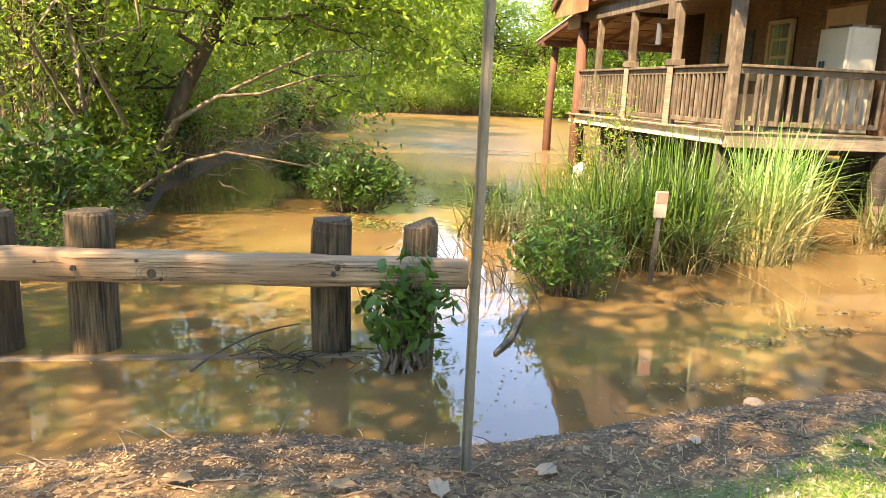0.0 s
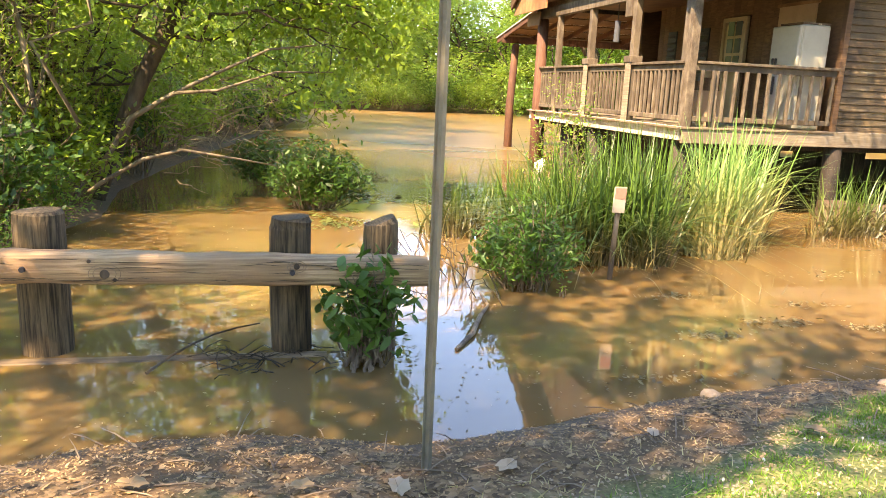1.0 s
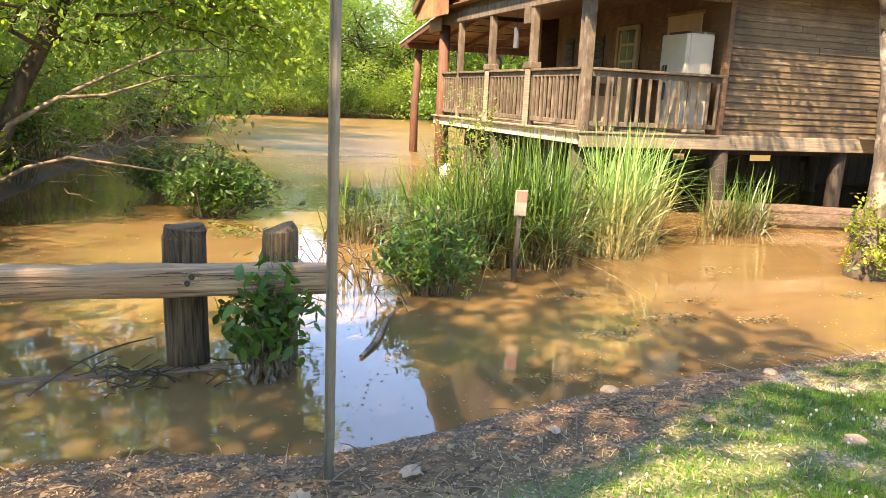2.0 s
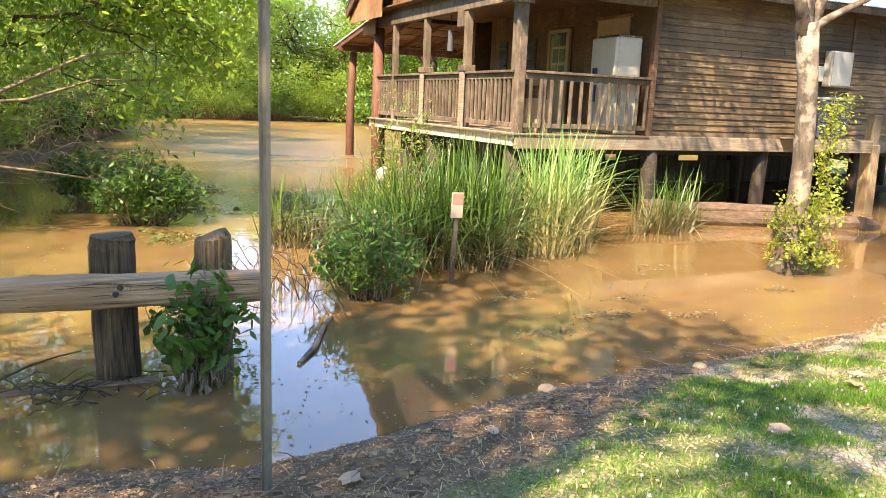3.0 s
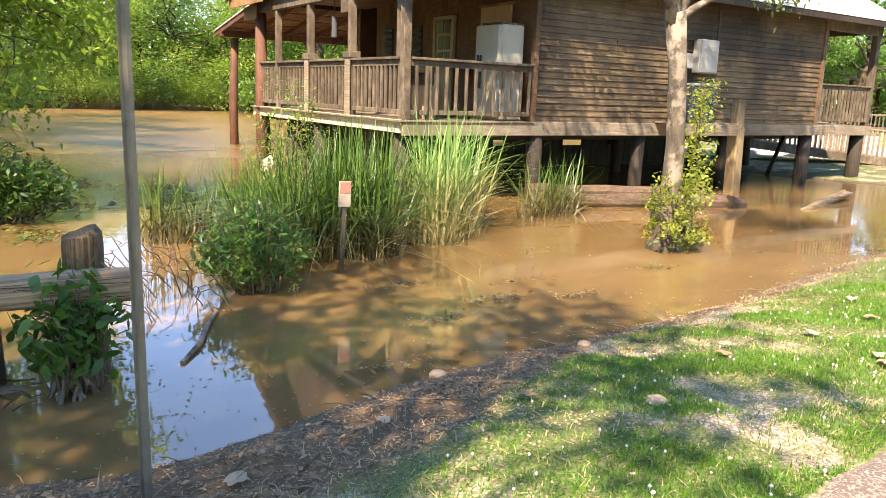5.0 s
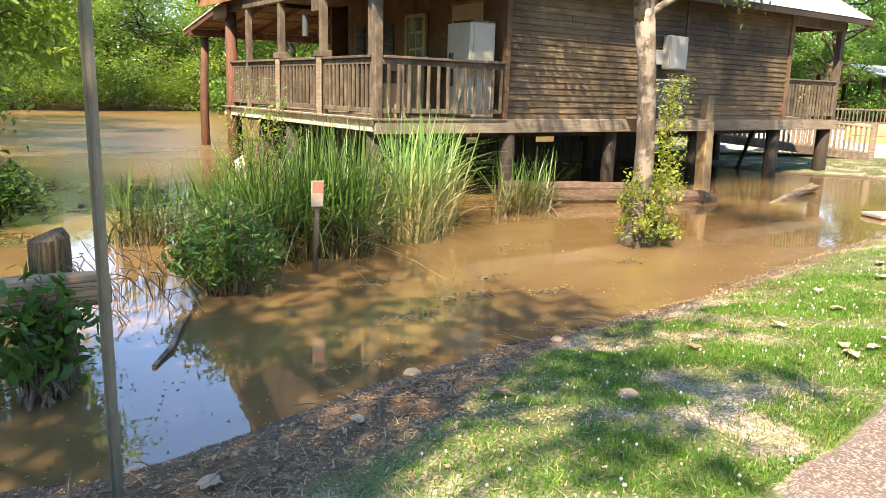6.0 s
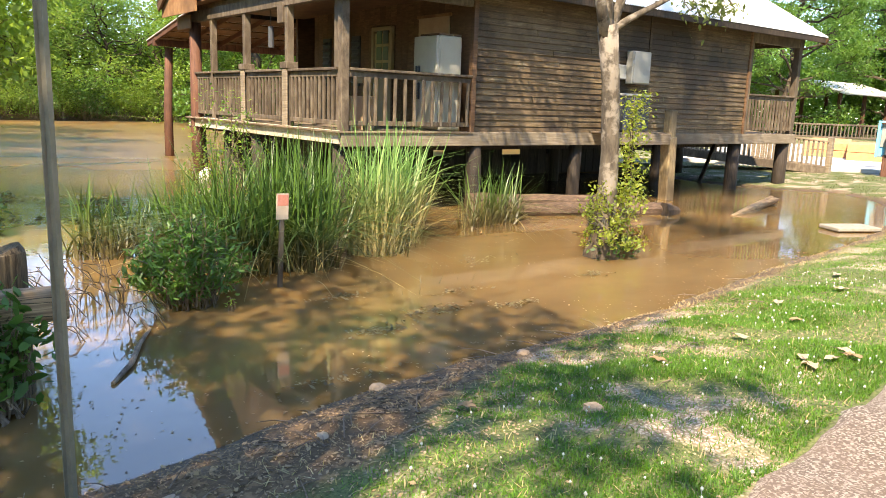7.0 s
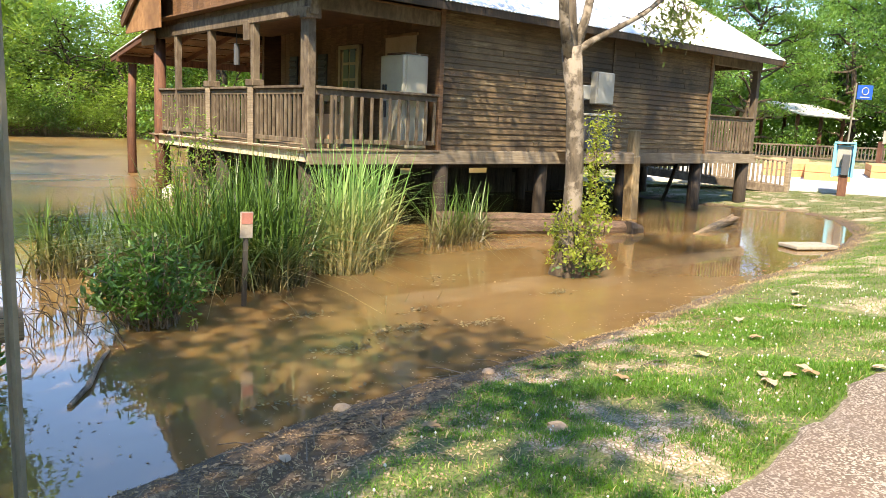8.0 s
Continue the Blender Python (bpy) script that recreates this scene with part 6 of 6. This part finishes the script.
def build_plaza():
    tagged(part("plaza", Geo().box((31, 13.5, 0.12), (20, 13, 0.2), Matrix.Rotation(0.42, 3, "Z")), M_CONC), "pale sunlit concrete plaza", "pavement", kind="structure")
    ramp = thing("ramp", "wooden access ramp with a pale railing behind the cabin", "ramp", (18, 12, 0))
    a, b = Vector((15.6, 14.6, 0.85)), Vector((20.1, 10.6, 0.28))
    d = b - a
    n = 44
    turn = Matrix.Rotation(math.atan2(d.y, d.x), 3, "Z") @ Matrix.Rotation(math.atan2(-d.z, math.hypot(d.x, d.y)), 3, "Y")
    off = Vector((d.y, -d.x, 0)).normalized()
    for side in (0, 1):
        o = -off * 1.4 * side
        part("stringer", Geo().box((a + b) / 2 + o + Vector((0, 0, -0.12)), (d.length, 0.06, 0.22), turn), M_RAIL, ramp)
        part("handrail", Geo().box((a + b) / 2 + o + Vector((0, 0, 0.72)), (d.length, 0.1, 0.05), turn), M_RIM, ramp)
        for i in range(n):
            p = a + d * ((i + 0.5) / n) + o
            board("baluster", (0.045, 0.045, 0.75), (p.x, p.y, p.z + 0.35), M_RIM, ramp, chamfer=0.004)
    part("end_post", Geo().box(b + Vector((0, 0, 0.3)), (0.14, 0.14, 1.1)), M_RIM, ramp)
    for i in range(30):
        p = a + d * ((i + 0.5) / 30) - off * 0.7
        board("plank", (d.length / 30 - 0.008, 1.4, 0.03), p, M_DECK, ramp, turn)
    for (x, y, w, dp, h, tag) in ((30.5, 15.6, 8, 1.6, 0.55, "long low orange block planter"), (27.6, 12.7, 3.2, 1.5, 0.6, "low orange block planter"), (33, 12.5, 4, 1.5, 0.55, "low orange block planter")):
        ob = thing("planter", tag + " on the plaza", "planter", (x, y, 0.2), "planters on the plaza")
        t = Matrix.Rotation(0.42, 3, "Z")
        for j in range(2):
            m = int(w / 0.8)
            for i in range(m):
                c = Vector((x, y, 0.2 + (j + 0.5) * h / 2)) + t @ Vector(((i + 0.5) * w / m - w / 2, 0, 0))
                board("block", (w / m - 0.012, dp, h / 2 - 0.012), c, M_BRICK, ob, t, 0.012)
    kx, ky = 21.0, 9.4
    ob = thing("flag_sign", "blue square sign on a thin steel pole", "sign", (kx, ky, 0.2))
    part("pole", Geo().tube([(kx - 0.1, ky, 0.1), (kx + 0.02, ky, 1.8), (kx + 0.08, ky, 3.32)], 0.026, 10), M_STEEL, ob)
    s = part("panel", Geo().box((kx + 0.32, ky - 0.16, 3.07), (0.46, 0.03, 0.40), Matrix.Rotation(-0.6, 3, "Z"), 0.005), M_FLAG, ob, "blue panel with a white ring")
    t = Matrix.Rotation(-0.6, 3, "Z")
    ring = []
    for i in range(25):
        u = i / 24 * 2 * math.pi
        ring.append(Vector((kx + 0.32, ky - 0.16, 3.1)) + t @ Vector((0.1 * math.cos(u), -0.02, 0.1 * math.sin(u))))
    part("ring", Geo().tube(ring, 0.014, 6), M_WHITE, s)
    part("print_bar", Geo().box(Vector((kx + 0.32, ky - 0.16, 2.93)) + t @ Vector((0, -0.02, 0)), (0.3, 0.01, 0.03), t, 0.002), M_WHITE, s)
    ob = thing("kiosk", "sky-blue notice stand with a dark call box on the plaza edge", "kiosk", (kx, ky, 0.2))
    t = Matrix.Rotation(-1.19, 3, "Z")
    spot = lambda x, y, z: Vector((kx - 0.25, ky - 0.05, z)) + t @ Vector((x, y, 0))
    for dx in (-0.25, 0.25):
        part("side_panel", Geo().box(spot(dx, 0.1, 1.12), (0.07, 0.22, 0.98), t, 0.01), M_BLUE, ob)
    part("back_panel", Geo().box(spot(0, 0.16, 1.1), (0.44, 0.04, 0.9), t, 0.01), M_BLUE, ob)
    part("glazing", Geo().box(spot(0, 0.12, 1.22), (0.36, 0.02, 0.6), t, 0.005), M_GREYBOX, ob, "pale notice sheet behind glazing")
    part("top_rail", Geo().box(spot(0, 0.1, 1.62), (0.57, 0.24, 0.06), t, 0.01), M_BLUE, ob)
    part("call_box", Geo().box(spot(0.06, -0.05, 1.0), (0.2, 0.14, 0.6), t, 0.02), M_CHAR, ob)
    part("foot", Geo().box(spot(0.04, 0.05, 0.4), (0.24, 0.2, 0.62), t, 0.02), M_REDLOG, ob)
    ob = thing("notice_post", "small white notice on a brown post", "sign", (36, 14, 0.3))
    part("post", Geo().box((36, 14, 0.9), (0.2, 0.2, 1.6)), M_REDLOG, ob)
    part("notice", Geo().box((36, 13.88, 1.9), (0.36, 0.03, 0.6)), M_SIGN, ob)
    fence = thing("plaza_fence", "long brown wooden railing at the back of the plaza", "fence", (50, 22, 0.4))
    a, b = Vector((40, 27, 0.3)), Vector((50, 14, 0.3))
    d = b - a
    t = Matrix.Rotation(math.atan2(d.y, d.x), 3, "Z")
    for z in (0.25, 0.98):
        part("rail", Geo().box((a + b) / 2 + Vector((0, 0, z)), (d.length, 0.1, 0.1), t), M_RAIL, fence)
    for i in range(80):
        p = a + d * (i + 0.5) / 80
        board("baluster", (0.07, 0.05, 0.75), (p.x, p.y, p.z + 0.6), M_RAIL, fence, t)
    pav = thing("pavilion", "distant open pavilion with a pale metal roof", "pavilion", (66, 33, 0.4))
    part("roof", Geo().box((67, 31.5, 4.2), (11, 4, 0.1), Matrix.Rotation(0.3, 3, "X")).box((67, 35.2, 4.2), (11, 4, 0.1), Matrix.Rotation(-0.3, 3, "X")), M_ROOF, pav)
    for x in (62.5, 67, 71.5):
        for y in (30.5, 36):
            part("post", Geo().box((x, y, 2.1), (0.25, 0.25, 3.7)), M_REDLOG, pav)
    ob = thing("jug", "white plastic jug floating beside the log post", "jug", (3.3, 14.9, 0))
    part("jug", Geo().tube([(3.3, 14.6, -0.05), (3.3, 14.6, 0.2), (3.35, 14.55, 0.3)], [0.13, 0.13, 0.05], 12), M_CAP, ob, smooth=True)


build_timbers()
build_plaza()


# ---- lawn, litter and small things ----
def on_ground(n, x0, x1, y0, y1, rng, keep):
    x, y = rng.uniform(x0, x1, n), rng.uniform(y0, y1, n)
    d = shore_distance(x, y)
    k = rng.uniform(size=n) < keep(x, y, d)
    return np.stack([x[k], y[k], ground_z(x[k], y[k])], axis=1)


def lawn_amount(x, y, d):
    """Where grass grows: back from the waterline, in patches, up to the path."""
    start = 0.95 - 0.68 * np.clip((x + 0.3) / 1.9, 0, 1)
    g = np.clip((d - start) / 0.35, 0, 1) * (y > path_edge(x) - 0.02)
    patch = np.sin(x * 2.7 + 1.3 * np.sin(y * 2.1)) * np.sin(y * 3.9 + 0.8 * np.sin(x * 3.3)) + 0.5 * np.sin(x * 7.1 + y * 5.3)
    bare = np.clip((0.55 - patch) * 2.2, 0.12, 1)
    bare = bare * (1 - 0.85 * np.exp(-((x - 0.1) / 0.45) ** 2 - ((y - 2.3) / 0.22) ** 2)) * (1 - 0.7 * np.exp(-((x - 1.15) / 0.25) ** 2 - ((y - 2.35) / 0.12) ** 2))
    return g * np.maximum(bare, np.clip((x - 3.0) / 3, 0, 0.9)) * np.where(x < 0.6, np.clip(0.35 + (x + 1.2) * 0.35, 0.06, 1), 1)


def build_lawn():
    rng = np.random.default_rng(51)
    pts = np.concatenate([on_ground(300000, -1.6, 4.5, 1.3, 4.2, rng, lawn_amount), on_ground(110000, 4.5, 14, 1.8, 6.0, rng, lawn_amount)])
    h = rng.uniform(0.012, 0.036, len(pts)) * (1 + 0.35 * np.sin(pts[:, 0] * 3.1) * np.sin(pts[:, 1] * 4.3))
    me = blade_mesh("grass", [blades(pts, h, 0.0052, rng, 0.8, 1, 0.4)], M_GRASS)
    tagged(new("grass", me), "short sunlit green lawn grass", "grass", kind="stuff")
    dry = np.concatenate([on_ground(16000, -1.6, 4.5, 1.3, 4.2, rng, lambda x, y, d: np.clip((d - 0.4) / 0.4, 0, 1) * (y > path_edge(x)) * 0.4), on_ground(22000, 3, 14, 2.2, 6.2, rng, lambda x, y, d: np.exp(-((d - 0.35) / 0.25) ** 2) + 0.12 * (d > 0) * (y > path_edge(x)))])
    me = blade_mesh("dry_grass", [blades(dry, rng.uniform(0.015, 0.045, len(dry)), 0.005, rng, 1.1, 2, 0.6)], M_STRAW)
    tagged(new("dry_grass", me), "dry straw-coloured grass along the lawn's edge", "grass", kind="stuff")
    flat = on_ground(46000, 12.5, 26, 5.4, 15, rng, lambda x, y, d: (d > 0.05) * (0.25 + 0.75 * (np.sin(x * 1.9 + y) * np.sin(y * 2.3 - x * 0.7) > -0.1)))
    me = blade_mesh("flat_grass", [blades(flat, rng.uniform(0.02, 0.07, len(flat)), 0.012, rng, 1.0, 1, 0.6)], M_WEED)
    tagged(new("flat_grass", me), "thin olive grass on the muddy flat by the plaza", "grass", kind="stuff")
    # clover heads
    c = on_ground(9000, -0.6, 6, 1.3, 3.6, rng, lambda x, y, d: lawn_amount(x, y, d) * 0.075 * np.clip(1.5 - np.abs(y - path_edge(x) - 0.5), 0.1, 1))
    g = Geo()
    for x, y, z in c:
        r = rng.uniform(0.005, 0.008)
        t = z + rng.uniform(0.012, 0.03)
        g.tube([(x, y, t - r), (x, y, t), (x, y, t + r)], [r * 0.5, r, r * 0.45], 6)
        g.tube([(x, y, z), (x, y, t - r)], 0.0012, 3, caps=False)
    tagged(part("clover", g, M_CLOVER), "small white clover heads in the lawn", "clover", kind="stuff")


def flat_leaves(c, size, rng, lift=0.006):
    """Leaves lying on the ground, a little curled."""
    n = len(c)
    a = rng.uniform(0, 2 * np.pi, n)
    d = np.stack([np.cos(a), np.sin(a), rng.normal(size=n) * 0.25], axis=1)
    s = np.stack([-np.sin(a), np.cos(a), rng.normal(size=n) * 0.3], axis=1)
    z = (size * rng.uniform(0.5, 1.4, n))[:, None]
    c = c + np.array([0, 0, lift])
    return np.stack([c - d * z * 0.5, c - s * z * 0.24, c + d * z * 0.5, c + s * z * 0.24], axis=1)


def build_litter():
    rng = np.random.default_rng(52)
    near = lambda x, y, d: np.exp(-((d - 0.45) / 0.5) ** 2) * np.where(x > 0.4, 0.8, 1)
    c = np.concatenate([on_ground(95000, -5, 4, 0.8, 4.2, rng, near), on_ground(50000, 2, 13, 3.0, 6.0, rng, lambda x, y, d: np.exp(-((d - 0.15) / 0.2) ** 2))])
    tagged(part("leaf_litter", quads_mesh("leaf_litter", np.concatenate([flat_leaves(c, 0.015, rng), flat_leaves(c[::13], 0.032, rng, 0.01)]), 4, M_DRYLEAF), M_DRYLEAF), "brown dead leaves and chips along the bank", "leaf litter", kind="stuff")
    g = Geo()
    for x, y, z in on_ground(1500, -4, 5, 1.5, 4.2, rng, lambda x, y, d: near(x, y, d) * 0.5):
        a, l = rng.uniform(0, 6.28), rng.uniform(0.05, 0.3)
        g.tube([(x, y, z + 0.008), (x + math.cos(a) * l * 0.5, y + math.sin(a) * l * 0.5, z + 0.02), (x + math.cos(a) * l, y + math.sin(a) * l, z + 0.01)], [0.004, 0.003, 0.0015], 4)
    tagged(part("twig_litter", g, M_TWIG), "thin broken twigs strewn over the mud", "twigs", kind="stuff")
    # floating flecks on the water
    x, y = rng.uniform(-5, 9, 16000), rng.uniform(3.2, 9, 16000)
    d = shore_distance(x, y)
    k = (d < -0.05) & (rng.uniform(size=16000) < 0.03 + 0.95 * np.exp(d / 0.28) + 0.25 * (np.sin(x * 2.3 + y) * np.sin(y * 3.1 - x) > 0.75))
    c = np.stack([x[k], y[k], np.full(k.sum(), 0.003)], axis=1)
    q = flat_leaves(c, 0.022, rng, 0.0)
    q[..., 2] = np.maximum(q[..., 2], 0.002)
    tagged(part("floating_debris", quads_mesh("floating_debris", q, 4, M_DRYLEAF), M_DRYLEAF), "flecks of dead leaf floating on the water", "debris", kind="stuff")
    # rafts of plant scraps and weed
    for x, y, rx, ry, n in ((1.0, 4.65, 0.3, 0.12, 110), (1.66, 4.9, 0.35, 0.12, 130), (2.4, 4.7, 0.25, 0.08, 70), (1.2, 5.65, 0.35, 0.1, 60), (3.9, 5.15, 0.3, 0.12, 50), (2.2, 5.3, 0.4, 0.1, 60), (0.2, 3.95, 0.5, 0.08, 60), (3.2, 6.3, 0.6, 0.2, 60)):
        c = np.stack([x + rng.normal(size=n) * rx * 0.5, y + rng.normal(size=n) * ry * 0.5, rng.uniform(0.002, 0.02, n)], axis=1)
        ob = part("scrap_raft", quads_mesh("scrap_raft", flat_leaves(c, 0.042, rng, 0.004), 4, M_RAFT), M_RAFT)
        tagged(ob, "raft of sodden stems and scraps on the water", "debris", kind="stuff")
    x, y = rng.uniform(-1.6, 1.2, 4200), rng.uniform(8.6, 14.5, 4200)
    k = np.sin(x * 2.1 + y * 0.9) * np.sin(y * 1.7 - x) + rng.normal(size=4200) * 0.35 > 0.35
    c = np.stack([x[k], y[k], rng.uniform(0.002, 0.02, k.sum())], axis=1)
    tagged(part("floating_weed", quads_mesh("floating_weed", flat_leaves(c, 0.09, rng, 0.004), 4, M_WEED), M_WEED), "patches of green weed floating round the bushes", "weed", kind="stuff")
    # pebbles of the bare patches
    g = Geo()
    for x, y, z in on_ground(11000, -1.2, 4, 1.2, 3.4, rng, lambda x, y, d: (1 - lawn_amount(x, y, d)) * (d > 0.75) * 0.5 * (y > path_edge(x))):
        s = rng.uniform(0.003, 0.008)
        g.tube([(x, y, z - s * 0.4), (x, y, z + s * 0.2), (x, y, z + s * 0.8)], [s, s * 1.1, s * 0.5], 5, 0.3, int(x * 1000) % 99)
    tagged(part("gravel", g, M_STONE), "pale gravel in the bare patches", "gravel", kind="stuff")


def stone(x, y, size, label, seed, mat=None):
    z = float(ground_z(x, y))
    ob = thing("stone", label, "stone", (x, y, z))
    part("stone", Geo().tube([(x, y, z - 0.02), (x, y, z + size * 0.12), (x, y, z + size * 0.3), (x, y, z + size * 0.4)], [size * 0.45, size * 0.55, size * 0.42, size * 0.18], 9, 0.16, seed), mat or M_STONE, ob)


def big_leaf(x, y, size, seed, group="fallen leaves", mat=None):
    """One large dry leaf, lobed and curled."""
    r = random.Random(seed)
    z = float(ground_z(x, y)) + 0.03
    ob = thing("fallen_leaf", "large pale curled dead leaf on the ground", "leaf", (x, y, z), group)
    g, n = Geo(), 14
    a0 = r.uniform(0, 6.28)
    ring = []
    for i in range(n):
        a = 2 * math.pi * i / n
        rr = size * (0.48 if i % 2 else 0.42) * r.uniform(0.8, 1.2)
        px, py = math.cos(a) * rr * 1.25, math.sin(a) * rr * 0.8
        ring.append((x + px * math.cos(a0) - py * math.sin(a0), y + px * math.sin(a0) + py * math.cos(a0), z + r.uniform(0.0, 0.2) * size * abs(math.sin(a))))
    g.add([(x, y, z)] + ring, [(0, 1 + i, 1 + (i + 1) % n) for i in range(n)])
    part("blade", g, mat or M_PALELEAF, ob)
    part("stalk", Geo().tube([(x, y, z), (x + 0.5 * size * math.cos(a0), y + 0.5 * size * math.sin(a0), z + 0.005), (x + 0.9 * size * math.cos(a0), y + 0.9 * size * math.sin(a0), z)], 0.0015, 4), M_TWIG, ob)


build_lawn()
build_litter()
stone(0.69, 2.33, 0.1, "buff flat stone lying in the lawn", 1)
stone(0.3, 3.62, 0.1, "grey stone half buried in the mud", 2)
stone(1.35, 3.5, 0.08, "small grey stone at the water's edge", 3)
for i, (x, y, s) in enumerate(((0.27, 2.77, 0.09), (2.13, 2.01, 0.11), (2.28, 1.97, 0.08), (2.38, 1.9, 0.09), (2.46, 1.98, 0.09), (2.2, 2.1, 0.08), (1.55, 2.6, 0.09), (1.75, 2.75, 0.08), (2.4, 2.6, 0.1), (3.1, 2.6, 0.09), (3.6, 3.0, 0.1), (2.9, 1.72, 0.09),
                               (-2.6, 2.75, 0.1), (-1.65, 2.62, 0.11), (-1.2, 2.7, 0.1), (-2.0, 2.6, 0.09), (4.4, 2.9, 0.1), (5.2, 3.3, 0.1), (0.9, 3.3, 0.07), (-0.4, 3.0, 0.08))):
    big_leaf(x, y, s, i, mat=M_PALELEAF if i % 3 else M_DRYLEAF)
